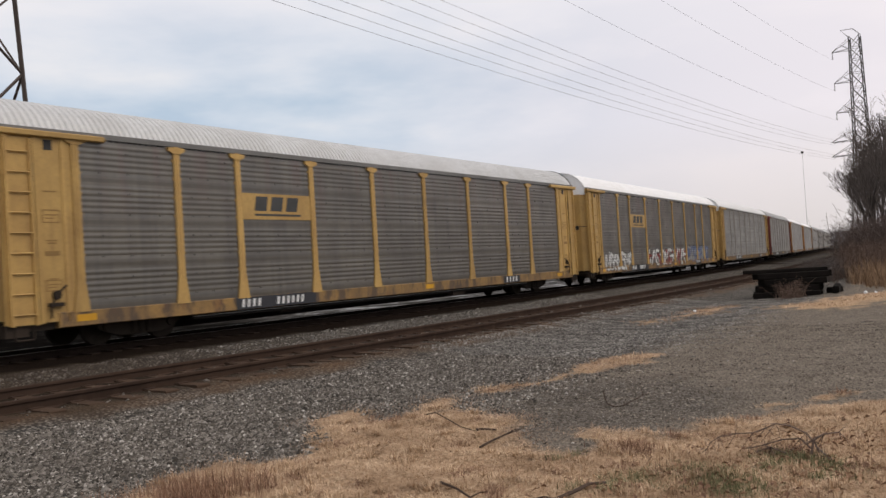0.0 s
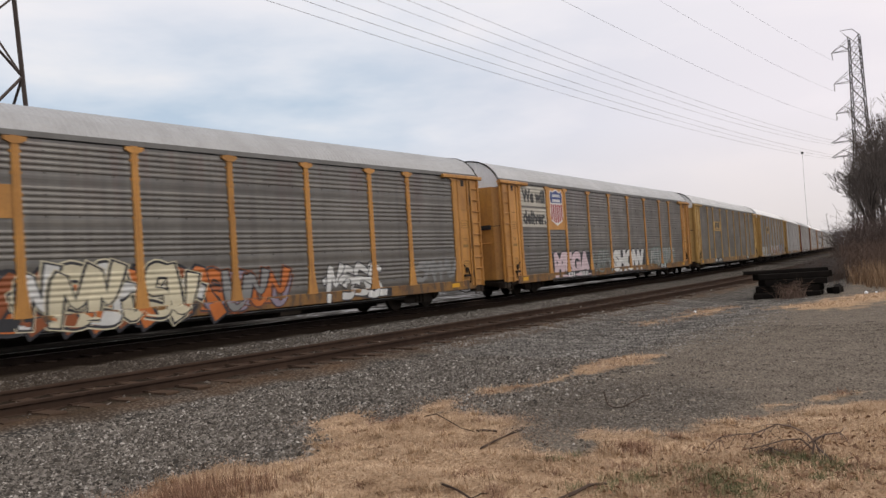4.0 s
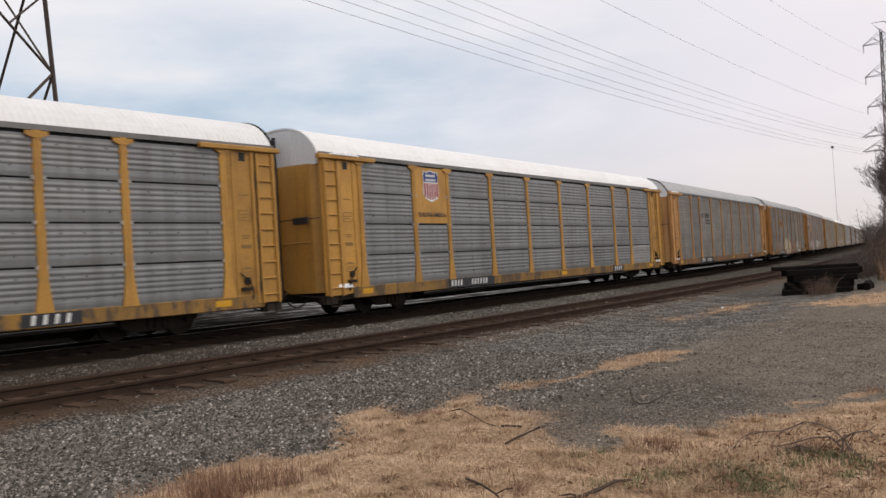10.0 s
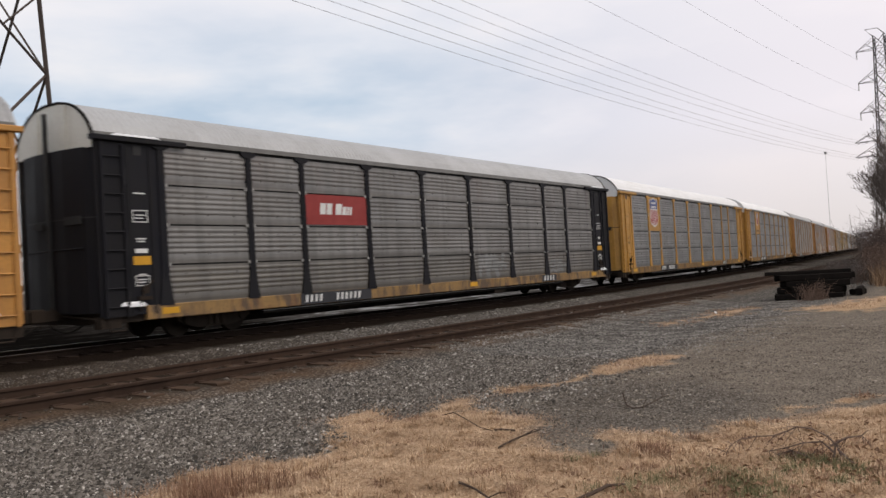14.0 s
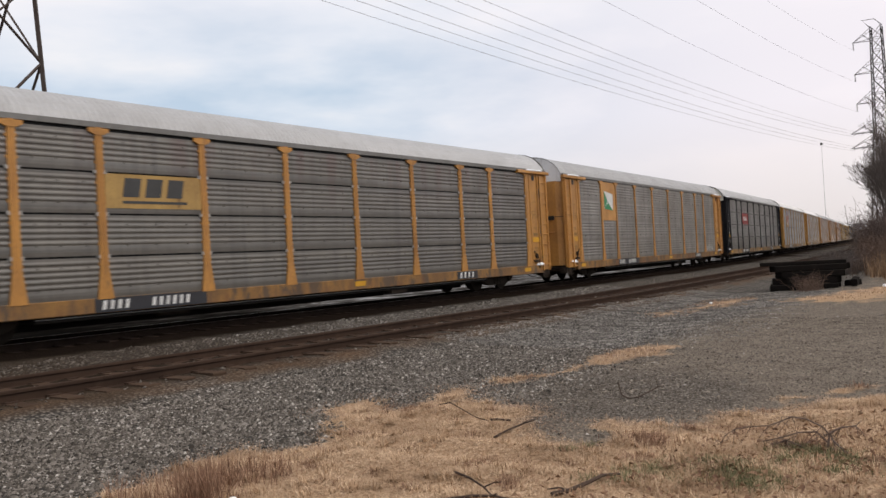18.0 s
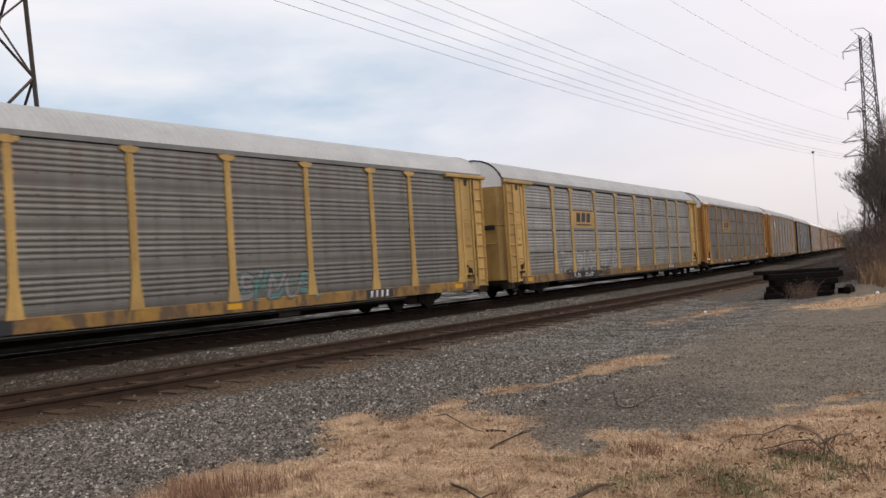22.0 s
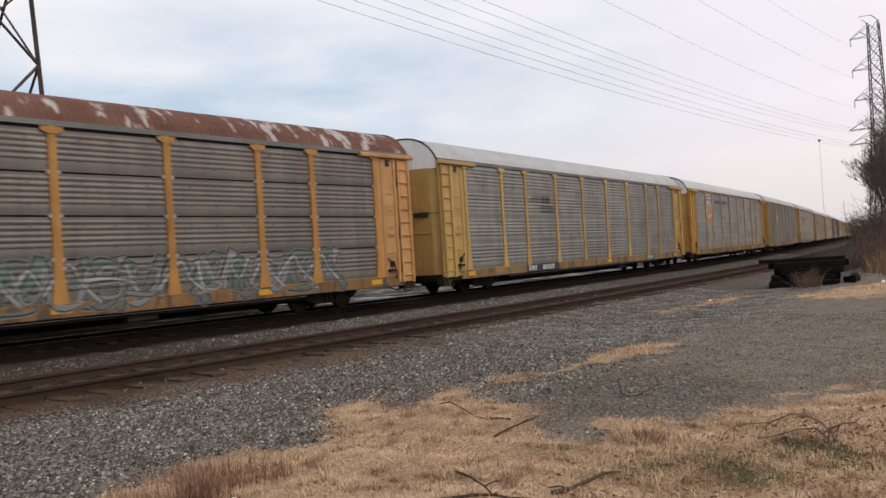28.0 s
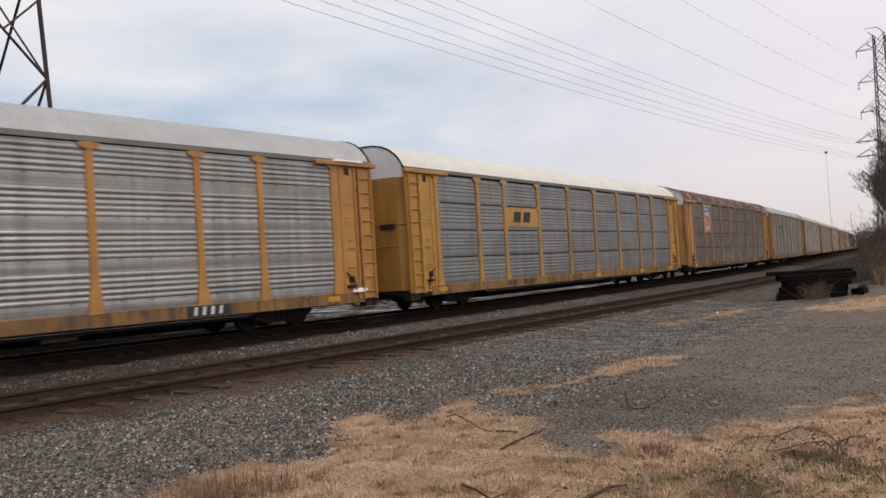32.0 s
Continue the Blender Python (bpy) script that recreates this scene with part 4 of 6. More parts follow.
def step_mesh(d):
    """The bent stirrup that hangs below a corner."""
    x = d * 13.1
    return Shape().chain([(x - 0.2, -SIDE + 0.02, 0.66), (x - 0.2, -SIDE + 0.0, 0.36), (x - 0.17, -SIDE, 0.33), (x + 0.17, -SIDE, 0.33), (x + 0.2, -SIDE + 0.0, 0.36), (x + 0.2, -SIDE + 0.02, 0.66)], 0.022).mesh("sill_step")


def lever_mesh(d):
    """The bent rod that lifts the coupler's pin, with its bracket."""
    s = Shape().chain([(d * 13.52, -SIDE + 0.1, 0.42), (d * 13.56, -SIDE + 0.12, 0.62), (d * 13.6, -0.9, 0.66), (d * 13.66, -0.3, 0.72), (d * 13.8, -0.1, 0.9)], 0.018)
    return s.mesh("uncoupling_lever")


def cylinder_mesh():
    """Brake cylinder with its push rod, hung under the floor."""
    s = Shape().tube((-5.6, -1.25, 0.46), (-4.7, -1.25, 0.46), 0.15, n=10)
    return s.tube((-4.75, -1.25, 0.46), (-3.2, -1.2, 0.46), 0.025).mesh("brake_cylinder")


def valve_mesh():
    """Brake valve box with its pipe."""
    s = Shape().box(3.1, 3.9, -1.42, -1.1, 0.28, 0.50, 0.02)
    return s.tube((3.85, -1.3, 0.4), (6.4, -1.3, 0.42), 0.02).mesh("brake_valve")


def endsill_mesh(d):
    a, b = sorted((d * 12.3, d * 13.35))
    s = Shape().box(a, b, -SIDE + 0.10, SIDE - 0.10, 0.50, 0.74)
    a, b = sorted((d * 13.0, d * 13.5))
    return s.box(a, b, -SIDE + 0.02, -SIDE + 0.30, 0.40, 0.66).mesh("end_sill")


def build_car(n, spec):
    panel, paint, roof = PANELS[spec["panel"]], YELLOWS[spec["paint"]], ROOFS[spec["roof"]]
    posts = YELLOWS[spec.get("posts", spec["paint"])]
    sillpaint = SILLS[spec.get("sill", spec["paint"])]
    car = thing("autorack_car", spec["label"], "rail car", "cars of the freight train")
    put("underframe", shared("frame", frame_mesh), SHADOWSTEEL, car)
    for side in (-1, 1):
        put("side_sill", shared(("sill", side), lambda: sill_mesh(side)), sillpaint, car)
    put("air_pipe", shared("pipe", lambda: Shape().tube((-8.7, -SIDE + 0.10, 0.475), (8.7, -SIDE + 0.10, 0.475), 0.016, n=6).mesh("air_pipe")), LUGSTEEL, car)
    put("brake_cylinder", shared("cylinder", cylinder_mesh), CASTSTEEL, car)
    put("brake_valve", shared("valve", valve_mesh), CASTSTEEL, car)
    put("far_side_wall", shared("far", far_side_mesh), panel, car)
    put("inner_wall", shared("inner", inner_mesh), SEAM, car)
    if n > -3:
        tagged(put("rivets", shared("rivets", rivets_mesh), RIVET, car), kind="stuff")
    ridge = spec.get("ridge", 0.014)
    put("roof", shared(("roof", ridge), lambda: roof_mesh(ridge)), roof, car, None, spec.get("roof_label", ""))
    put("eave_rail", shared("eave", lambda: Shape().box(-HALF, HALF, -SIDE - 0.035, -SIDE + 0.02, EAVE - 0.022, EAVE + 0.10).mesh("eave_rail")), EAVESTEEL, car)
    for i, x in enumerate(POSTS):
        put("post", shared("post", post_mesh), posts, car, Matrix.Translation((x, -SIDE, 0)))
    seamed, luck = bool(spec.get("seams")), random.Random(300 + n)
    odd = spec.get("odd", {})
    deep = spec.get("deep", 0.010)
    hue = (luck.random(), luck.random(), luck.random(), 1.0)
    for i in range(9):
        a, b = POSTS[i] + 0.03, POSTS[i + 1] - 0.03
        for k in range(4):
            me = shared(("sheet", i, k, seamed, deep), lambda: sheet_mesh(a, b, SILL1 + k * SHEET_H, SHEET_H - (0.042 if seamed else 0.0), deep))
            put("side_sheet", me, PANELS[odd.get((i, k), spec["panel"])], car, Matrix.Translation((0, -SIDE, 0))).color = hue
    if seamed and n > -3:
        tagged(put("lug", shared("lugs", lugs_mesh), LUGSTEEL, car), kind="stuff")
    for d in (-1, 1):
        put("door_pocket", shared(("pocket", d), lambda: cornerplate_mesh(d)), paint, car)
        put("door_gap", shared(("gap", d), lambda: Shape().box(d * 12.80 - 0.055, d * 12.80 + 0.055, -SIDE - 0.016, -SIDE - 0.011, 0.70, EAVE - 0.12).box(d * 12.80 - 0.05, d * 12.80 + 0.02, -SIDE - 0.05, -SIDE - 0.012, 3.62, 3.98).box(d * 12.80 - 0.05, d * 12.80 + 0.02, -SIDE - 0.05, -SIDE - 0.012, 2.02, 2.42).box(d * 12.80 - 0.05, d * 12.80 + 0.02, -SIDE - 0.05, -SIDE - 0.012, 0.95, 1.2).mesh("door_gap")), SEAM, car)
        for x, w, deep in ((d * 13.38, 0.12, 0.06), (d * 12.72, 0.10, 0.05), (d * 12.1, 0.08, 0.03)):
            put("stiffener", shared(("stiff", x), lambda: stiffener_mesh(x, w, deep)), paint, car)
        put("door_track", shared(("canopy", d), lambda: canopy_mesh(d)), paint, car)
        x0, x1 = sorted((d * 12.85, d * 13.38))
        lad = put("ladder", shared(("ladder", d), lambda: ladder_mesh(x0, x1)), paint, car)
        for k in range(9):
            put("rung", shared(("rung", d), lambda: rung_mesh(x0, x1)), paint, lad, Matrix.Translation((0, 0, 0.85 + k * 0.42)))
        put("ladder_plate", shared(("backing", d), lambda: Shape().box(x0 + 0.01, x1 + 0.02, -SIDE - 0.035, -SIDE - 0.011, 0.64, EAVE - 0.14).mesh("ladder_plate")), paint, car)
        put("meeting_bar", shared(("meeting", d), lambda: Shape().box(min(d * (HALF + 0.17), d * (HALF + 0.235)), max(d * (HALF + 0.17), d * (HALF + 0.235)), -0.06, 0.05, 0.72, CROWN - 0.25).mesh("meeting_bar")), SEAM, car)
        for side in (-1, 1):
            leaf = put("end_door", shared(("door", d, side), lambda: enddoor_mesh(d, side)), paint, car)
            put("door_seam", shared(("seam", d, side), lambda: doorseam_mesh(d, side)), SEAM, leaf)
            for z in (2.2,):
                put("lock_rod", shared(("rod", d, side), lambda: lockrod_mesh(d, side)), paint, leaf, Matrix.Translation((0, 0, z)))
        put("roof_end", shared(("cap", d), lambda: endcap_mesh(d)), ROOFS[spec.get("cap", "white")], car)
        put("roof_rim", shared(("rim", d), lambda: roofrim_mesh(d)), SHADOWSTEEL if spec.get("rim") else roof, car)
        put("door_seam", shared(("seam", d), lambda: Shape().box(min(d * (HALF + 0.17), d * (HALF + 0.215)), max(d * (HALF + 0.17), d * (HALF + 0.215)), -0.05, 0.05, 0.72, EAVE + 0.35).mesh("door_seam")), SHADOWSTEEL, car)
        put("end_sill", shared(("endsill", d), lambda: endsill_mesh(d)), CASTSTEEL, car)
        put("sill_step", shared(("step", d), lambda: step_mesh(d)), CASTSTEEL, car)
        put("uncoupling_lever", shared(("lever", d), lambda: lever_mesh(d)), CASTSTEEL, car)
        put("coupler", shared(("coupler", d), lambda: coupler_mesh(d)), CASTSTEEL, car)
        put("brake_hose", shared(("hose", d), lambda: hose_mesh(d)), SHADOWSTEEL, car)
        put("latch_gear", shared(("gear", d), lambda: gear_mesh(d)), CASTSTEEL, car)
        truck = new("truck")
        truck.parent = car
        truck.matrix_basis = Matrix.Translation((d * 10.0, 0, 0))
        for side in (-1, 1):
            put("sideframe", shared(("sideframe", side), lambda: sideframe_mesh(side)), CASTSTEEL, truck)
        for x in (-0.88, 0.88):
            w = put("wheelset", shared("wheel", wheel_mesh), CASTSTEEL, truck, Matrix.Translation((x, 0, 0.425)))
            ROLLING.append((n, w, x))
        part("latch_hole", Shape().box(d * 12.42 - 0.10, d * 12.42 + 0.10, -SIDE - 0.014, -SIDE - 0.008, EAVE - 0.36, EAVE - 0.14), SEAM, car)
        part("end_vent", Shape().box(min(d * (HALF + 0.10), d * (HALF + 0.16)), max(d * (HALF + 0.10), d * (HALF + 0.16)), -1.12, -0.50, 2.74, 2.92), SEAM, car)
        part("end_vent", Shape().box(min(d * (HALF + 0.19), d * (HALF + 0.22)), max(d * (HALF + 0.19), d * (HALF + 0.22)), 0.2, 0.6, 2.70, 2.84), SEAM, car)
        stencils(car, d, spec["paint"] == "black", n in (6, 7, 8))
        if spec.get("snow"):
            s = Shape()
            for i in range(5):
                x = d * (12.9 - 0.22 * i)
                s.quad_strip([[(x + r * math.cos(k * 1.05) * 1.5, -SIDE - 0.07 + r * 0.5 * math.sin(k * 1.05), z) for k in range(6)] for r, z in ((0.15, EAVE + 0.028), (0.13, EAVE + 0.06), (0.06, EAVE + 0.085))])
            for i in range(3):
                x, r0 = d * (12.55 + 0.17 * i), (0.15, 0.19, 0.12)[i]
                s.quad_strip([[(x + r * math.cos(k * 1.05) * 1.3, -SIDE - 0.03 + r * 0.4 * math.sin(k * 1.05), z) for k in range(6)] for r, z in ((r0, SILL1 - 0.01), (r0 * 0.85, SILL1 + 0.06), (r0 * 0.3, SILL1 + 0.11))])
            tagged(part("snow", s, SNOW, car, "leftover white snow"), kind="stuff")
    sill_marks(car, spec)
    return car


CARS = []
SPECS = [  # the cars by their order, from the clip's last to those far ahead
    (15, dict(panel="silver", deep=0.020, paint="orange", roof="grey", rim=1, snow=1, plainmark=1, label="bare silver autorack rail car with orange yellow posts")),
    (14, dict(panel="blue", deep=0.007, paint="yellow", roof="cream", seams=1, rim=1, plainmark=1, rearmark=False, label="bluish grey autorack rail car with yellow frame and cream roof")),
    (13, dict(panel="brown", paint="peach", roof="rusty", seams=1, posts="orange", rearmark=False, plainmark=1, label="grimy brown autorack rail car with a rusted roof and graffiti")),
    (12, dict(panel="pewter", paint="pale", roof="grey", rim=1, label="dusty grey autorack rail car with pale yellow posts")),
    (11, dict(panel="light", deep=0.014, paint="yellow", roof="grey", plainmark=1, rim=1, label="light grey autorack rail car with yellow posts and a shield sign")),
    (10, dict(panel="mid", paint="pale", sill="yellow", roof="grey", label="sooty dark autorack rail car with pale yellow posts")),
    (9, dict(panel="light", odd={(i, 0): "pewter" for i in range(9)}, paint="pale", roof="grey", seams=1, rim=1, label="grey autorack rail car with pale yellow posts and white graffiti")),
    (8, dict(panel="mid", paint="orange", roof="grey", seams=1, rim=1, snow=1, label="dark grey autorack rail car with a weathered orange yellow frame")),
    (7, dict(panel="pewter", paint="orange", roof="grey", snow=1, mark=-7.2, label="grey autorack rail car with an orange frame and a flag sign")),
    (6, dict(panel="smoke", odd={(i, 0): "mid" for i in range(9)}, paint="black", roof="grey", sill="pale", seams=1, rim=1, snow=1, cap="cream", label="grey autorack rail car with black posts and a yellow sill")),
    (5, dict(panel="blue", deep=0.008, paint="yellow", roof="white", seams=1, rim=1, label="light grey autorack rail car with yellow posts and white roof")),
    (4, dict(panel="blue", deep=0.008, odd={(8, 0): "silver"}, paint="yellow", roof="white", seams=1, snow=1, label="light grey autorack rail car with bright yellow frame and white roof")),
    (3, dict(panel="pewter", odd={(i, k): "smoke" for i in (1, 7) for k in range(4)}, paint="peach", posts="orange", roof="grey", rim=1, snow=1, label="streaked grey autorack rail car with yellow posts")),
    (2, dict(panel="mid", deep=0.012, paint="orange", roof="grey", rim=1, label="grey autorack rail car with a colourful graffiti mural")),
    (1, dict(panel="mid", paint="orange", roof="grey", rim=1, label="grey autorack rail car with white block graffiti")),
    (0, dict(panel="dark", deep=0.006, ridge=0.045, paint="pale", roof="pale", rim=1, label="sooty dark autorack rail car with pale yellow posts")),
    (-1, dict(panel="dark", deep=0.006, paint="pale", roof="white", label="sooty autorack rail car with white roof and graffiti")),
    (-2, dict(panel="light", paint="pale", posts="dull", roof="white", label="pale grey autorack rail car with a white roof")),
    (-3, dict(panel="pewter", paint="red", posts="dull", sill="dull", roof="grey", label="brownish autorack rail car with dark red ends")),
    (-4, dict(panel="light", paint="orange", posts="dull", roof="white", label="grey autorack rail car with white roof far ahead")),
    (-5, dict(panel="light", paint="orange", posts="dull", roof="white", label="grey autorack rail car with white roof far ahead")),
    (-6, dict(panel="light", paint="dull", roof="grey", label="grey autorack rail car far ahead in the train")),
    (-7, dict(panel="dark", paint="dull", roof="grey", label="dark grey autorack rail car far ahead")),
    (-8, dict(panel="light", paint="dull", roof="grey", label="grey autorack rail car far ahead in the train")),
    (-9, dict(panel="light", paint="dull", roof="grey", label="grey autorack rail car far ahead in the train")),
]
for n, spec in SPECS:
    CARS.append((n, build_car(n, spec)))
CAR = dict(CARS)
Y_, P_ = YELLOWS, PAINTS

# signs
block_sign(CAR[0], Y_["pale"], CAPTION, -7.0, -4.38, 2.90, 3.60)
block_sign(CAR[-1], Y_["pale"], CAPTION, -7.0, -4.38, 2.90, 3.60)
block_sign(CAR[2], Y_["orange"], CAPTION, -7.0, -4.38, 2.90, 3.60)
block_sign(CAR[8], Y_["pale"], CAPTION, -7.0, -4.38, 2.84, 3.62)
block_sign(CAR[9], Y_["pale"], BLACKPAINT, -7.0, -4.38, 2.84, 3.62)
for i in range(3):
    decal("painted_initial", [box_outline(-6.42 + i * 0.58, -5.98 + i * 0.58, 3.12, 3.54)], REFLECTOR, CAR[10])
decal("painted_line", [box_outline(-6.42, -4.82, 2.96, 3.03)], REFLECTOR, CAR[10])
block_sign(CAR[14], Y_["yellow"], BLACKPAINT, -7.0, -4.38, 2.86, 3.60, 2, False, 0.20)
p = plate("sign_plate", -7.0, -4.38, 2.76, 3.62, SIGN_RED, CAR[6])
for i, w in enumerate((0.24, 0.22, 0.26, 0.16, 0.08, 0.08)):
    x = -6.45 + (0, 0.28, 0.66, 0.96, 1.16, 1.28)[i]
    marks(p, "word_bar", WHITE, [[(x, 3.06), (x + w, 3.06), (x + w + 0.05, 3.06 + (0.32 if i < 3 else 0.24)), (x + 0.05, 3.06 + (0.32 if i < 3 else 0.24))]], -SIDE - 0.026)
for k, col in ((1, "orange"), (4, "yellow"), (5, "yellow"), (11, "yellow"), (13, "peach")):
    shield_sign(CAR[k], Y_[col], size=0.66 if k == 4 else 1.0)
p = plate("sign_plate", -9.0, -7.2, 2.74, 4.58, Y_["orange"], CAR[7])
marks(p, "flag_field", WHITE, [[(-8.75, 3.30), (-7.62, 3.22), (-7.55, 4.02), (-8.72, 4.16)]], -SIDE - 0.026)
marks(p, "flag_corner", SIGN_GREEN, [[(-8.75, 3.30), (-7.62, 3.22), (-8.20, 3.62)], [(-8.75, 3.30), (-8.72, 4.16), (-8.28, 3.66)]], -SIDE - 0.030)
for k in (3, 12):
    rows = [box_outline(-6.9 + 0.12 * i, -5.75, 3.36 + 0.075 * i, 3.395 + 0.075 * i) for i in range(4)]
    rows += [box_outline(-5.68, -5.30, 3.34, 3.64), box_outline(-5.24, -4.86, 3.34, 3.64)]
    rows += [box_outline(-5.75 + 0.2 * i, -5.60 + 0.2 * i, 3.12, 3.24) for i in range(6)] + [box_outline(-5.75 + 0.2 * i, -5.60 + 0.2 * i, 2.94, 3.06) for i in range(6)]
    decal("painted_mark", rows, CAPTION, CAR[k])
decal("slogan", [lettering("BUILDING", -6.4, -4.55, 3.94, 4.20, 0.03)], CAPTION, CAR[11])
decal("slogan", [lettering("AMERICA", -3.95, -2.15, 3.94, 4.20, 0.03)], CAPTION, CAR[11])
decal("slogan", [lettering("BUILDING AMERICA", -8.88, -7.32, 2.95, 3.10, 0.02)], CAPTION, CAR[4], 0.032)
decal("slogan_ground", [box_outline(-11.66, -9.22, 3.72, 4.56)], P_["chalk"], CAR[1])
decal("slogan_ground", [box_outline(-11.66, -9.22, 2.84, 3.64)], P_["chalk"], CAR[1])
decal("slogan", [lettering("We will", -11.55, -9.30, 3.86, 4.44, 0.05)], CAPTION, CAR[1], 0.008)
decal("slogan", [lettering("deliver.", -11.55, -9.28, 2.96, 3.54, 0.05)], CAPTION, CAR[1], 0.008)

# graffiti
for x0, x1 in ((-9.0, -4.36), (-1.30, 3.95)):
    decal("graffiti_ground", [box_outline(x0, x1, 0.54, 1.70)], P_["black"], CAR[1], 0.0025)
for text, x0, x1, fill in (("MEGA", -8.7, -4.45, "pink"), ("SHOW", -1.25, 3.75, "white")):
    decal("graffiti_edge", [lettering(text, x0 - 0.06, x1 + 0.06, 0.54, 1.80, 0.10)], P_["black"], CAR[1], 0.004)
    decal("graffiti_fill", [lettering(text, x0, x1, 0.60, 1.74, 0.075)], P_[fill], CAR[1], 0.010)
wild(CAR[1], -4.1, -1.8, 0.75, 1.65, [P_["grey"]], P_["green"], None, 3, 0.9)
wild(CAR[1], 5.0, 9.2, 0.85, 1.7, [P_["grey"], P_["faded"]], P_["teal"], None, 5, 0.75)
wild(CAR[2], -10.6, -5.4, 0.90, 1.60, [P_["faded"]], None, None, 12, 0.55, 0.03)
wild(CAR[2], -4.9, 0.4, 0.60, 1.66, [P_["orange"], P_["rust"]], P_["black"], None, 13, 0.9, 0.20)
wild(CAR[2], -4.3, -0.6, 0.64, 1.78, [P_["cream"], P_["white"], P_["cream"]], P_["black"], P_["cream"], 7, 0.85, 0.16)
wild(CAR[2], 0.3, 3.2, 0.66, 1.55, [P_["lilac"], P_["orange"], P_["grey"]], P_["black"], P_["rust"], 9, 0.8, 0.12)
wild(CAR[2], 4.9, 6.9, 0.62, 1.60, [P_["white"]], P_["black"], None, 10, 0.7)
wild(CAR[2], 9.3, 11.2, 1.0, 1.6, [P_["grey"]], P_["grey"], None, 11, 0.6, 0.06)
wild(CAR[-1], -11.4, -7.6, 0.70, 1.5, [P_["white"]], P_["black"], None, 20, 0.65, 0.09)
wild(CAR[-1], -4.0, 4.0, 0.75, 1.6, [P_["white"], P_["red"], P_["white"]], P_["black"], None, 21, 0.8, 0.10)
wild(CAR[-1], 4.6, 9.8, 0.80, 1.7, [P_["faded"], P_["blue"]], P_["black"], None, 22, 0.7)
wild(CAR[6], 1.9, 3.4, 0.95, 1.7, [P_["grey"]], None, None, 30, 0.6, 0.12)
wild(CAR[6], 7.4, 8.7, 0.95, 1.4, [P_["grey"]], None, None, 31, 0.45, 0.05)
wild(CAR[7], 9.4, 10.9, 0.95, 1.25, [P_["white"]], None, None, 32, 0.4, 0.02)
wild(CAR[9], -8.6, -1.9, 0.90, 1.7, [P_["faded"], P_["grey"], P_["faded"]], None, P_["grey"], 40, 0.55, 0.08)
wild(CAR[9], -8.4, -3.0, 0.60, 1.0, [P_["black"]], None, None, 43, 0.55, 0.03)
wild(CAR[9], 4.7, 6.9, 0.90, 1.65, [P_["faded"]], P_["grey"], None, 41, 0.5, 0.05)
wild(CAR[10], 1.6, 4.0, 0.85, 1.50, [P_["teal"], P_["grey"]], P_["black"], P_["grey"], 42, 0.6, 0.07)
wild(CAR[13], -1.0, 9.4, 0.70, 1.72, [P_["moss"], P_["grey"], P_["green"], P_["moss"]], P_["black"], P_["grey"], 50, 1.15, 0.115)
wild(CAR[13], -0.6, 9.4, 0.85, 1.60, [P_["grey"], P_["faded"]], P_["black"], None, 53, 1.0, 0.045)
wild(CAR[13], -4.0, -1.2, 0.85, 1.45, [P_["grey"]], P_["moss"], None, 51, 0.7)

# ---------------------------------------------------------------- power line
STEELGREY = weathered("galvanised_lattice", (0.040, 0.039, 0.038), (0.025, 0.022, 0.02), 0.5, 0.7, 0.2)
RUSTSTEEL = weathered("rusted_lattice", (0.085, 0.062, 0.052), (0.05, 0.036, 0.03), 0.5, 0.8)
WIRE = plain("weathered_conductor", (0.20, 0.20, 0.21), 0.6, 0.3)
GLASS = plain("brown_insulator", (0.07, 0.055, 0.05), 0.4)


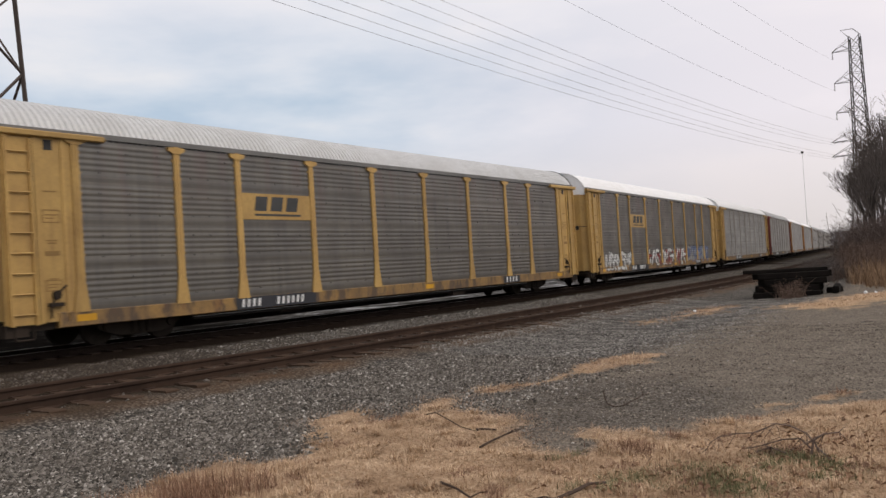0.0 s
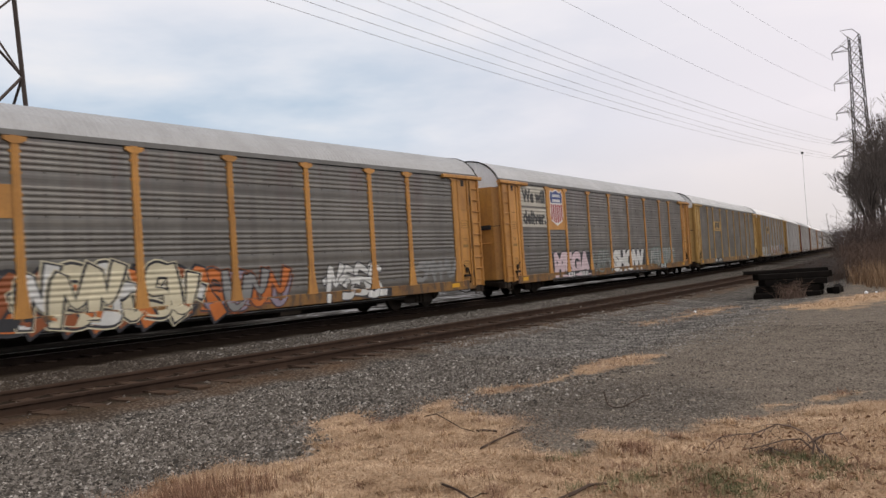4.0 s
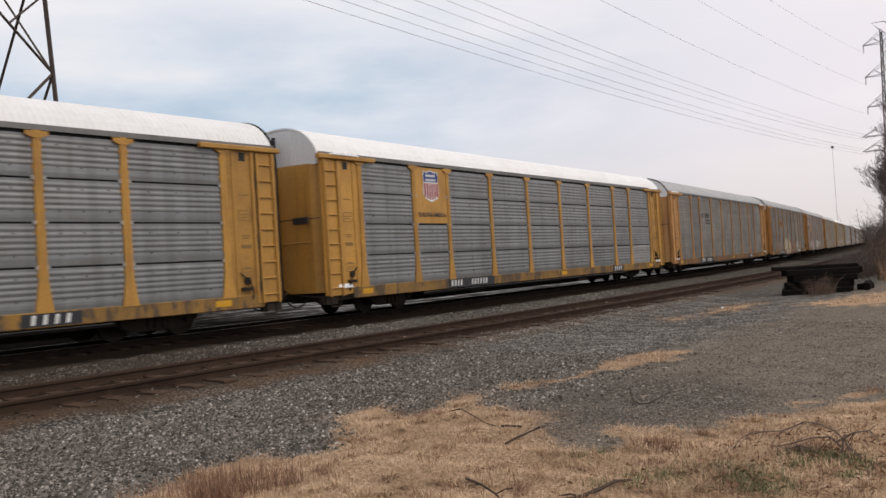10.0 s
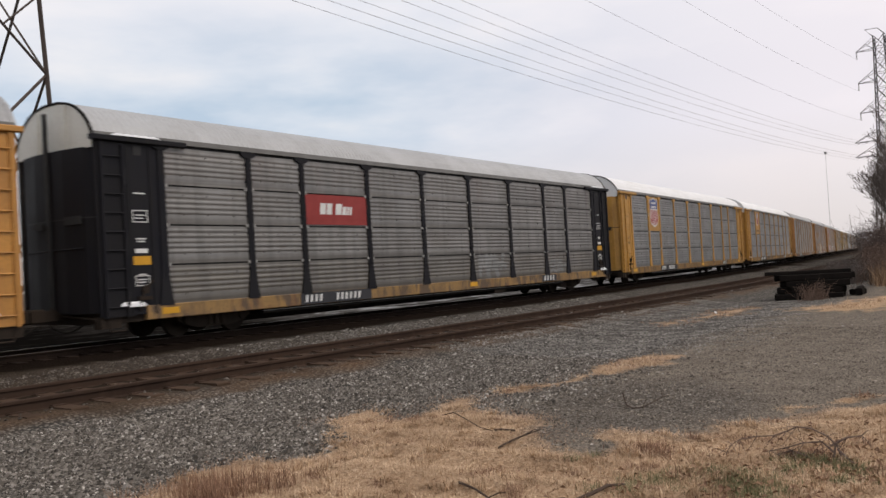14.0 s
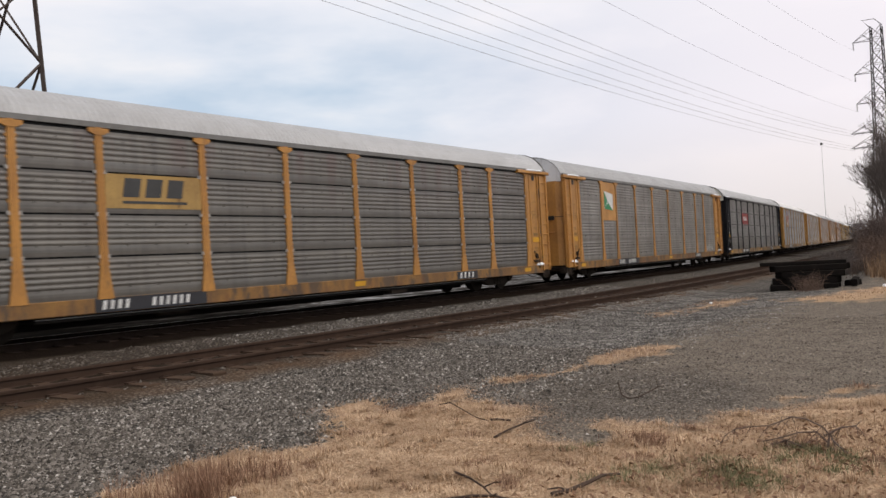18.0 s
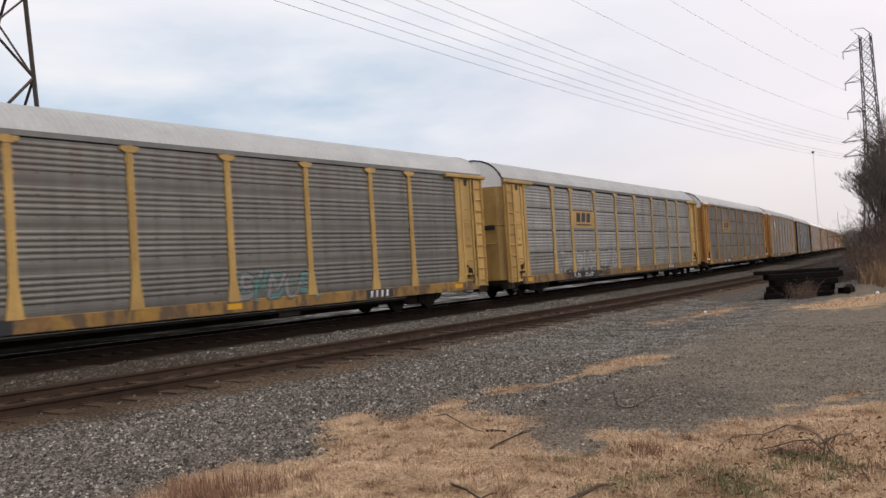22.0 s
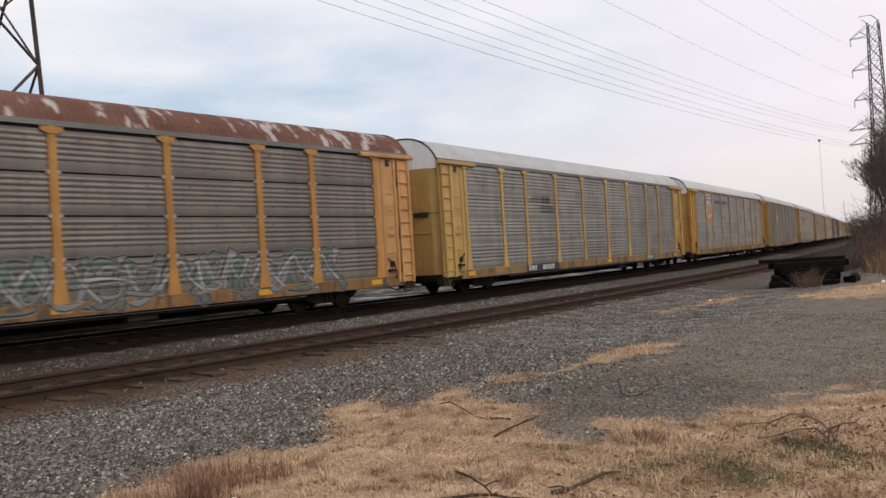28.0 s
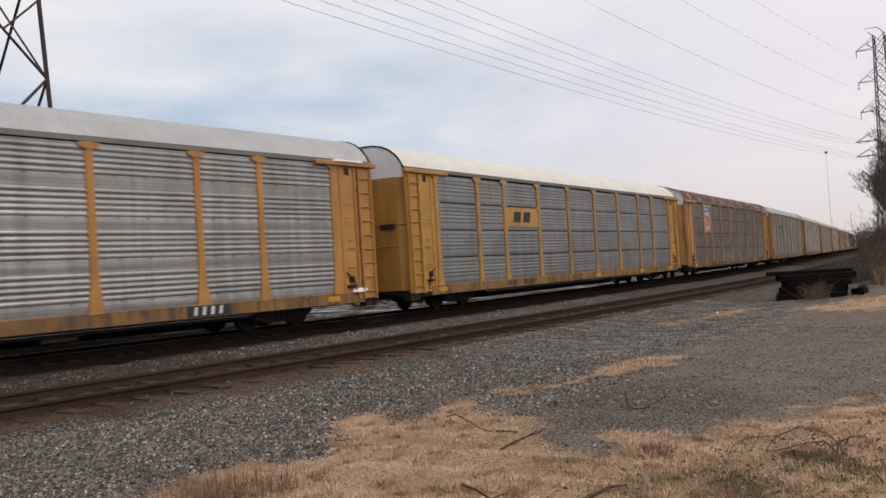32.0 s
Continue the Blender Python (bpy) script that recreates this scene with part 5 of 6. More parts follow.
def tower(cx, cy, widths, levels, bar_size, label, arms=(), turn=0.0, STEEL=STEELGREY):
    """A lattice tower: four tapered legs, crossed braces at each level, and arms with hanging insulators."""
    t = thing("transmission_tower", label, "pylon", "", pose(cx, cy, 0, 0, 0, turn))
    zs, ws = [z for z, w in widths], [w for z, w in widths]

    def corner(i, z):
        w = float(np.interp(z, zs, ws)) / 2
        return Vector(((-w, w, w, -w)[i], (-w, -w, w, w)[i], z))

    for i in range(4):
        s = Shape()
        for a, b in zip(zs, zs[1:]):
            s.tube(corner(i, a), corner(i, b), bar_size, bar_size, 4)
        part("leg", s, STEEL, t)
    for i in range(4):
        j = (i + 1) % 4
        for a, b in zip(levels, levels[1:]):
            part("brace", Shape().tube(corner(i, a), corner(j, b), bar_size * 0.6, None, 4), STEEL, t)
            part("brace", Shape().tube(corner(j, a), corner(i, b), bar_size * 0.6, None, 4), STEEL, t)
            if bar_size < 0.09:
                part("girt", Shape().tube(corner(i, a), corner(j, a), bar_size * 0.5, None, 4), STEEL, t)
            elif i == 0:
                for p, q in ((j, i),):
                    mid = corner(p, a).lerp(corner(q, b), 0.34)
                    part("stay", Shape().tube(corner(p, a + (b - a) * 0.62), mid, bar_size * 0.4, None, 4), STEEL, t)
                    mid = corner(p, a).lerp(corner(q, b), 0.66)
                    part("stay", Shape().tube(corner(q, a + (b - a) * 0.38), mid, bar_size * 0.4, None, 4), STEEL, t)
    for z, reach, drops in arms:
        w = float(np.interp(z, zs, ws)) / 2
        tip = Vector((0, w + reach, z))
        s = Shape()
        for x in (-w, w):
            s.tube((x, w, z), tip, bar_size * 0.6, None, 4)
            s.tube((x, w, z + 1.7), tip, bar_size * 0.5, None, 4)
            s.tube((x, w, z), (x, w + reach * 0.45, z + 0.9), bar_size * 0.4, None, 4)
        arm = part("arm", s, STEEL, t)
        for d, h in drops:
            s = Shape()
            for k in range(int(h / 0.22)):
                s.quad_strip([[(r * math.cos(q * 1.05), w + d + r * math.sin(q * 1.05), z - 0.1 - k * 0.22 + dz) for q in range(6)] for r, dz in ((0.03, 0), (0.13, -0.05), (0.03, -0.16))])
            part("insulator", s, GLASS, arm)
    return t


tower(147.3, 27.5, ((0, 4.2), (16.5, 2.15), (34.0, 1.5)), [0, 5.0, 9.5, 13.5, 16.5, 19, 21.3, 23.6, 25.9, 28.2, 30.3, 32.2, 34.0], 0.072, "tall grey steel lattice tower standing in bare trees", ((32.0, 2.7, ((2.6, 1.2),)), (27.0, 2.6, ((2.5, 1.2),)), (22.3, 2.5, ((2.4, 1.2),)), (17.7, 3.4, ((0.6, 0.4), (1.7, 0.4), (2.9, 0.4))), (15.4, 3.4, ((0.6, 0.4), (1.7, 0.4), (2.9, 0.4)))))
s = Shape().chain([(0, 0.9, 34.0), (0, 2.0, 35.3), (0, 0.2, 35.2), (0, -0.9, 34.0)], 0.06, 4)
part("peak", s, STEELGREY, bpy.data.objects["transmission_tower"])
tower(16.55, 40.1, ((0, 6.4), (11.2, 5.55), (19.5, 4.9), (30, 3.6), (38, 2.6)), [0, 5.0, 11.2, 17.0, 22.5, 27.5, 32, 36], 0.115, "rusty brown steel lattice tower behind the train", ((22.0, 6.0, ()), (27.0, 5.0, ())), 0.0, RUSTSTEEL)


def wire(y0, y1, z0, zm, z1, xm):
    """One conductor, a parabola through three heights."""
    x0, x1 = 10.0, 147.3
    c = np.polyfit((x0, xm, x1), (z0, zm, z1), 2)
    pts = [(x, y0 + (y1 - y0) * (x - x0) / (x1 - x0), float(np.polyval(c, x))) for x in np.linspace(x0, x1, 48)]
    ob = part("power_line", Shape().chain(pts, 0.0125, 4), WIRE, None)
    tagged(ob, "thin grey power line hanging from lattice towers", "cable", "power lines")


for k in range(3):
    wire((33.6, 32.2, 31.0)[k], (31.6, 30.4, 29.3)[k], 17.1, 14.5, 15.0, 82)
    wire((34.3, 32.9, 31.5)[k], (31.6, 30.4, 29.3)[k], 20.0, 16.7, 17.3, 82)
wire(31.1, 30.9, 24.6, 20.7, 21.2, 84)
wire(31.2, 30.9, 30.0, 25.4, 25.9, 88)
wire(31.2, 30.9, 35.4, 30.1, 30.9, 98)

# a lone lighting mast beyond the train
mast = thing("light_mast", "thin tall grey lighting mast beyond the railway", "mast", "", pose(193, 47.8, 0))
# the pole's grey is lightened to carry the distance haze
part("pole", Shape().tube((0, 0, -0.4), (0, 0, 21.4), 0.055, 0.03, 8), plain("mast_grey_with_haze", (0.42, 0.42, 0.43), 0.7), mast)
part("lamp_head", Shape().box(-0.22, 0.22, -0.22, 0.22, 21.3, 21.7, 0.05), STEELGREY, mast)

# ---------------------------------------------------------------- plants
BARK = weathered("grey_bark", (0.050, 0.040, 0.034), (0.030, 0.024, 0.02), 0.6, 0.95, bump=0.6)
THICKET = weathered("thicket_twigs", (0.085, 0.058, 0.048), (0.05, 0.034, 0.028), 0.6, 0.95)
TWIG = weathered("brown_twigs", (0.10, 0.08, 0.07), (0.055, 0.044, 0.038), 0.6, 0.95)
BRAMBLE = weathered("russet_brush", (0.15, 0.095, 0.068), (0.08, 0.053, 0.04), 0.6, 0.95)


def straw_material(name, dark, mid, light):
    m, nt, b = material(name, 0.95, 0, 0.1)
    g = nt.nodes.new("ShaderNodeNewGeometry")
    col = ramp_node(nt, g.outputs["Random Per Island"], ((0.0, dark), (0.5, mid), (1.0, light)))
    n = noise_node(nt, coords(nt), 1.6, 5, 0.65)
    col = mixed(nt, span(nt, n, 0.44, 0.66, 0, 0.8), col, dark)
    nt.links.new(col, b.inputs["Base Color"])
    return m


STRAW = straw_material("dry_grass_blades", (0.286, 0.182, 0.110), (0.562, 0.396, 0.255), (0.774, 0.589, 0.414))
REDWEED = straw_material("reddish_dead_weeds", (0.17, 0.095, 0.065), (0.28, 0.165, 0.11), (0.42, 0.27, 0.18))
TALLSTRAW = straw_material("tall_tan_grass", (0.17, 0.105, 0.065), (0.28, 0.18, 0.11), (0.38, 0.26, 0.16))
GREENGRASS = straw_material("sparse_green_grass", (0.115, 0.11, 0.055), (0.19, 0.18, 0.095), (0.29, 0.26, 0.15))
LITTERLEAF = straw_material("dead_oak_leaves", (0.16, 0.09, 0.06), (0.28, 0.17, 0.105), (0.42, 0.28, 0.18))


def rods(a, b, ra, rb):
    """Many thin three-sided rods as one mesh's arrays."""
    a, b = np.asarray(a, float), np.asarray(b, float)
    d = b - a
    d /= np.linalg.norm(d, axis=1)[:, None] + 1e-9
    ref = np.where(np.abs(d[:, 2:3]) < 0.9, np.array([[0, 0, 1.0]]), np.array([[1.0, 0, 0]]))
    u = np.cross(d, ref)
    u /= np.linalg.norm(u, axis=1)[:, None] + 1e-9
    w = np.cross(d, u)
    rows = []
    for p, r in ((a, ra), (b, rb)):
        for k in range(3):
            c, s = math.cos(k * 2.094), math.sin(k * 2.094)
            rows.append(p + np.asarray(r)[:, None] * (c * u + s * w))
    v = np.stack(rows, 1).reshape(-1, 3)
    base = np.arange(len(a))[:, None] * 6
    f = np.concatenate([base + np.array([[0, 1, 4, 3]]), base + np.array([[1, 2, 5, 4]]), base + np.array([[2, 0, 3, 5]])], 0)
    return v, f


def limbs(rnd, h, spread, depth, forks, lean=0.0):
    """A branching skeleton: (start, end, radius, radius, level)."""
    out = []

    def grow(p, d, length, r, level):
        n = 3 if level < 2 else 2
        for i in range(n):
            q = p + d * (length / n)
            r2 = r * (0.86 if level < 2 else 0.8)
            out.append((tuple(p), tuple(q), r, r2, level))
            p, r = q, r2
            d = (d + Vector((rnd.uniform(-1, 1), rnd.uniform(-1, 1), rnd.uniform(-0.3, 0.6))) * 0.16).normalized()
            if level < depth and (i or level):
                for _ in range(rnd.choice(forks)):
                    side = Vector((rnd.uniform(-1, 1), rnd.uniform(-1, 1), rnd.uniform(-0.1, 0.7))).normalized()
                    grow(p, (d * (1 - spread) + side * spread).normalized(), length * rnd.uniform(0.5, 0.75), r * 0.58, level + 1)
        if level < depth:
            grow(p, (d + Vector((rnd.uniform(-0.3, 0.3), rnd.uniform(-0.3, 0.3), 0.1))).normalized(), length * 0.6, r * 0.8, level + 1)

    grow(Vector((0, 0, 0)), Vector((lean, 0.05, 1)).normalized(), h * 0.33, h * 0.013, 0)
    return out


def bare_tree_meshes(seed, h, spread=0.55, depth=4, forks=(1, 2, 2)):
    sk = limbs(random.Random(seed), h, spread, depth, forks)
    out = []
    for lo, hi in ((0, 1), (2, 9)):
        sel = [s for s in sk if lo <= s[4] <= hi]
        v, f = rods([s[0] for s in sel], [s[1] for s in sel], np.maximum([s[2] for s in sel], 0.010), np.maximum([s[3] for s in sel], 0.007))
        out.append(mesh_of("trunk" if lo == 0 else "crown", v.tolist(), f.tolist()))
    return out


TREES = [bare_tree_meshes(11, 10.5, 0.36, 5, (1, 1, 2)), bare_tree_meshes(23, 9.0, 0.38, 5, (1, 1, 2)), bare_tree_meshes(37, 12.0, 0.34, 5, (1, 1, 2))]
rnd = random.Random(77)
for x, y, k, sc in ((84, 14.3, 2, 1.35), (112, 20.2, 0, 1.6), (95, 17.3, 1, 1.4), (130, 25.3, 1, 1.35), (80, 14.3, 0, 1.3), (90, 17.0, 1, 1.35), (97, 16.9, 0, 1.7), (104, 19.2, 2, 1.25), (110, 18.4, 1, 1.8), (118, 22.6, 0, 1.35), (126, 22.8, 2, 1.45), (134, 25.1, 1, 1.6), (88, 14.4, 2, 1.45), (100, 15.8, 1, 1.9), (72, 11.4, 0, 1.45), (140, 23.9, 2, 1.6)):
    t = thing("bare_tree", "leafless grey brown tree in the thicket by the tracks", "tree", "bare trees by the tracks", pose(x, y, -0.12, 0, 0, rnd.uniform(0, 360)))
    t.scale = (sc, sc, sc)
    put("trunk", TREES[k][0], BARK, t)
    put("crown", TREES[k][1], TWIG, t)
sap = bare_tree_meshes(5, 3.3, 0.35, 3, (1, 1, 2))
t = thing("bare_sapling", "thin leafless sapling beside the railway", "tree", "", pose(47.5, 10.2, -0.12))
put("trunk", sap[0], BARK, t)
put("crown", sap[1], TWIG, t)


def brush(name, label, mat, spots, count, tall, wide, seed, r=0.012):
    """A thicket of thin crooked stems in clumps."""
    rg = np.random.RandomState(seed)
    A, B, R = [], [], []
    for cx, cy, rad in spots:
        p = np.stack([cx + rg.normal(0, rad, count), cy + rg.normal(0, rad * 0.6, count), np.full(count, -0.15)], 1)
        d = np.stack([rg.normal(0, 0.28, count), rg.normal(0, 0.28, count), np.ones(count)], 1)
        L = tall * rg.uniform(0.35, 1.0, count)
        for i in range(4):
            q = p + d * (L / 4)[:, None]
            A.append(p), B.append(q), R.append(np.full(count, r * (1 - 0.2 * i)))
            tw = rg.normal(0, wide, (count, 3)) * [1, 1, 0.6] + d * 0.3
            A.append(q), B.append(q + tw * (L / 5)[:, None]), R.append(np.full(count, r * 0.5))
            p, d = q, d + rg.normal(0, 0.22, (count, 3)) * [1, 1, 0.3]
    A, B, R = np.concatenate(A), np.concatenate(B), np.concatenate(R)
    v, f = rods(A, B, R, R * 0.75)
    ob = put(name, mesh_of(name, v.tolist(), f.tolist()), mat)
    return tagged(ob, label, "shrub", "", "stuff")


brush("thicket", "tangled dark brown leafless brush under the trees", THICKET, [(46 + 4.2 * i, 5.9 + 0.95 * i + (i % 3 - 1) * 1.3, 1.7) for i in range(15)] + [(50 + 4.5 * i, 8.4 + 1.0 * i, 1.3) for i in range(10)] + [(44 + 3 * i, 4.5 + 0.6 * i, 1.8) for i in range(8)], 230, 3.0, 0.8, 3, 0.014)
brush("low_brush", "low dark bramble beside the track", TWIG, [(41.5, 9.9, 0.7), (43, 9.6, 0.8), (39.5, 9.4, 0.6), (46, 10.3, 0.8)], 260, 0.95, 0.9, 4, 0.012)
brush("russet_brush", "russet brown dead undergrowth", BRAMBLE, [(38 + 3.5 * i, 6.3 + 0.55 * i + (i % 2) * 0.8, 1.3) for i in range(9)] + [(37 + 3.5 * i, 3.8 + 0.45 * i, 1.4) for i in range(8)], 300, 1.6, 0.7, 5, 0.012)


def blades(name, label, mat, pts, tall, wide, lean, seed):
    """Grass blades as thin bent triangles, one mesh."""
    rg = np.random.RandomState(seed)
    n = len(pts)
    L = tall * rg.uniform(0.45, 1.15, n)
    a = rg.uniform(0, 6.283, n)
    out = np.stack([np.cos(a), np.sin(a), np.zeros(n)], 1)
    side = np.stack([-np.sin(a), np.cos(a), np.zeros(n)], 1) * (wide * rg.uniform(0.6, 1.3, n))[:, None]
    k = np.abs(rg.normal(lean, lean * 0.5, n))
    mid = pts + out * (0.45 * L * k)[:, None] + np.stack([np.zeros(n), np.zeros(n), 0.6 * L / (1 + 0.7 * k)], 1)
    tip = pts + out * (1.0 * L * k)[:, None] + np.stack([np.zeros(n), np.zeros(n), 1.0 * L / (1 + 1.3 * k * k)], 1)
    v = np.stack([pts - side, pts + side, mid + side * 0.7, mid - side * 0.7, tip], 1).reshape(-1, 3)
    b = np.arange(n) * 5
    quads = np.stack([b, b + 1, b + 2, b + 3], 1).tolist()
    tris = np.stack([b + 3, b + 2, b + 4], 1).tolist()
    ob = put(name, mesh_of(name, v.tolist(), quads + tris), mat)
    return tagged(ob, label, "grass", "", "stuff")


def scatter(n, x0, x1, y0, y1, seed, keep=None):
    rg = np.random.RandomState(seed)
    x, y = rg.uniform(x0, x1, n), rg.uniform(y0, y1, n)
    if keep is not None:
        k = keep(x, y, rg)
        x, y = x[k], y[k]
    return np.stack([x, y, height(x, y) - 0.004], 1)


blades("tall_grass", "tall tan dead grass beside the gravel lot", TALLSTRAW, scatter(26000, 29, 50, 2.2, 10.2, 8, lambda x, y, r: (ellipse(x, y, 40, 5.4, 9.5, 2.7, 0.14) + r.uniform(-0.35, 0.12, len(x)) > 0)), 0.95, 0.012, 0.35, 9)


def far_woods():
    """Leafless woods along the horizon, their haze put into the twigs' grey."""
    rg = np.random.RandomState(12)
    A, B, R = [], [], []
    for i in range(90):
        az = rg.uniform(0.2, 1.42)
        dist = rg.uniform(330, 480)
        cx, cy, h = dist * math.sin(az), dist * math.cos(az) + 25, rg.uniform(5, 10)
        n = 200
        p = np.stack([cx + rg.normal(0, 3.5, n), cy + rg.normal(0, 3.5, n), rg.uniform(0.0, 0.75, n) * h], 1)
        d = np.stack([rg.normal(0, 0.5, n), rg.normal(0, 0.5, n), np.ones(n)], 1)
        A.append(p), B.append(p + d * (h * rg.uniform(0.12, 0.3, n))[:, None]), R.append(rg.uniform(0.05, 0.12, n))
    v, f = rods(np.concatenate(A), np.concatenate(B), np.concatenate(R), np.concatenate(R) * 0.4)
    tagged(put("far_woods", mesh_of("far_woods", v.tolist(), f.tolist()), plain("hazy_twigs", (0.17, 0.16, 0.165), 0.95)), "hazy grey leafless woods along the horizon", "trees", "", "stuff")


far_woods()

# ---------------------------------------------------------------- stack of old timbers
OLDTIE = weathered("charred_old_timber", (0.009, 0.008, 0.007), (0.022, 0.017, 0.014), 0.6, 0.95, bump=0.6, spec=0.05)
stack = thing("timber_stack", "stack of old black railway ties on gravel", "timber stack", "", pose(28.8, 7.75, -0.14, 0, 0, 105))
rnd = random.Random(9)
PILE = ((0.0, (-0.75, -0.42, -0.08, 0.28, 0.62), 2.1, 0.05), (0.20, (-0.62, -0.26, 0.12, 0.50), 1.9, -0.05), (0.40, (-0.70, -0.35, 0.02, 0.36), 1.95, 0.0), (0.60, (-0.55, -0.15, 0.25), 2.2, 0.12))
for z, rows, length, shift in PILE:
    for y in rows:
        L, sh = length * rnd.uniform(0.75, 1.08), shift + rnd.uniform(-0.2, 0.2)
        part("tie", Shape().box(-L / 2, L / 2, -0.12, 0.12, 0, 0.19, 0.02), OLDTIE, stack, at=pose(sh, y, z, rnd.uniform(-2, 2), rnd.uniform(-1, 1), rnd.uniform(-5, 5)))
part("tie", Shape().box(-1.35, 1.2, -0.13, 0.13, 0, 0.12, 0.02), OLDTIE, stack, at=pose(0.25, 0.0, 0.79, 0, 0, 1.5))
part("bracing_block", Shape().box(-0.35, 0.35, -0.10, 0.10, 0, 0.24, 0.03), OLDTIE, stack, at=pose(-1.3, -0.6, 0.0, 4, 0, 60))
part("bracing_block", Shape().box(-0.25, 0.25, -0.10, 0.10, 0, 0.22, 0.03), OLDTIE, stack, at=pose(-1.32, 0.1, 0.1, 0, 8, 80))
brush("weed_clump", "brown dead weeds in front of the timber stack", BRAMBLE, [(27.0, 7.25, 0.28)], 160, 0.55, 0.9, 6, 0.008)

# ---------------------------------------------------------------- stones, grass and sticks
def stone_material():
    m, nt, b = material("crushed_stone", 1.0, 0, 0.06)
    g = nt.nodes.new("ShaderNodeNewGeometry")
    col = ramp_node(nt, g.outputs["Random Per Island"], ((0.0, (0.030, 0.026, 0.022)), (0.3, (0.086, 0.075, 0.063)), (0.65, (0.168, 0.149, 0.129)), (0.93, (0.275, 0.247, 0.219)), (0.996, (0.56, 0.52, 0.47))))
    n = noise_node(nt, coords(nt), 45, 3)
    col = mixed(nt, span(nt, n, 0.4, 0.7, 0, 0.35), col, (0.09, 0.082, 0.073))
    nt.links.new(col, b.inputs["Base Color"])
    return m


def stones(name, label, pts, size, seed, mat):
    """Broken stones: octahedra with pushed corners, one mesh."""
    rg = np.random.RandomState(seed)
    n = len(pts)
    corners = np.array([(1, 0, 0), (0, 1, 0), (-1, 0, 0), (0, -1, 0), (0, 0, 1), (0, 0, -0.6)], float)
    sz = size * np.exp(rg.normal(0, 0.32, n))
    a = rg.uniform(0, 6.283, n)
    v = corners[None] * rg.uniform(0.6, 1.15, (n, 6, 1)) + rg.uniform(-0.28, 0.28, (n, 6, 3))
    v *= np.stack([rg.uniform(0.8, 1.3, n), rg.uniform(0.7, 1.0, n), rg.uniform(0.5, 0.85, n)], 1)[:, None, :]
    c, s = np.cos(a)[:, None], np.sin(a)[:, None]
    x, y = v[..., 0] * c - v[..., 1] * s, v[..., 0] * s + v[..., 1] * c
    v = np.stack([x, y, v[..., 2]], -1) * sz[:, None, None] + pts[:, None, :] + np.array([0, 0, 0.25 * size])
    b = (np.arange(n) * 6)[:, None]
    f = np.concatenate([b + np.array([t]) for t in ((0, 1, 4), (1, 2, 4), (2, 3, 4), (3, 0, 4), (1, 0, 5), (2, 1, 5), (3, 2, 5), (0, 3, 5))], 0)
    ob = put(name, mesh_of(name, v.reshape(-1, 3).tolist(), f.tolist()), mat)
    return tagged(ob, label, "gravel", "", "stuff")


STONE = stone_material()


def bare(x, y, rg):
    _, o = tracks_at(x, y)
    big = wave(x, y, 1.1, 31)
    return (grassy(x, y) < 0.02 + rg.uniform(-0.08, 0.08, len(x))) & (o < 9.85) & (rg.uniform(0, 1, len(x)) < np.clip((o - 4.6 + 0.5 * big) / 1.6, 0.02, 1))


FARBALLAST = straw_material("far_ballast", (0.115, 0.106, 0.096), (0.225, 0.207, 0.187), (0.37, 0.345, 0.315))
stones("ballast_stones", "loose crushed grey ballast stones", scatter(118000, 2.4, 12.5, 3.2, 9.4, 41, bare), 0.0175, 42, STONE)
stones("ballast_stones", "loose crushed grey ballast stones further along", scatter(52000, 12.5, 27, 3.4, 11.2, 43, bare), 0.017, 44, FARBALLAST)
stones("gravel_lot", "fine dark gravel of the track-side lot", scatter(48000, 5.8, 18, 1.5, 6.4, 45, lambda x, y, r: grassy(x, y) < 0.02), 0.010, 46, straw_material("lot_gravel", (0.04, 0.033, 0.026), (0.15, 0.126, 0.10), (0.36, 0.31, 0.255)))


def between(x, y, rg):
    _, o = tracks_at(x, y)
    # stones end where the painted shade round the far track begins
    return (o > 9.9) & (o < 16.3 + 0.3 * wave(x, y, 2.5, 33)) & (np.abs(np.abs(o - NEAR_Y) - 0.75) > 0.14) & ((np.abs(o - NEAR_Y) > 1.35) | (rg.uniform(0, 1, len(x)) < 0.10)) & (np.abs(np.abs(o - FAR_Y) - 0.75) > 0.12) & (rg.uniform(0, 1, len(x)) < 0.9)


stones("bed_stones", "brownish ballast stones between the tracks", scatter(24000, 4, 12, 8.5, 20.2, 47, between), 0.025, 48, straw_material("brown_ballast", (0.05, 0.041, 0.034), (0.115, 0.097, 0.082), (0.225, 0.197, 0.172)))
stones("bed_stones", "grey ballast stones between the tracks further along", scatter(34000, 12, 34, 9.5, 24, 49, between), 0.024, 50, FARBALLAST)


def lawn(lo):
    return lambda x, y, rg: grassy(x, y) > lo + rg.uniform(-0.09, 0.13, len(x))


blades("dry_grass", "short flattened tan dead grass", STRAW, scatter(230000, 2.2, 10.5, 0.6, 6.9, 51, lawn(0.02)), 0.05, 0.0026, 1.7, 52)
blades("dry_grass_far", "tan dead grass tufts in the gravel", STRAW, scatter(30000, 9, 30, 3.0, 9.8, 53, lawn(0.18)), 0.10, 0.007, 1.0, 54)


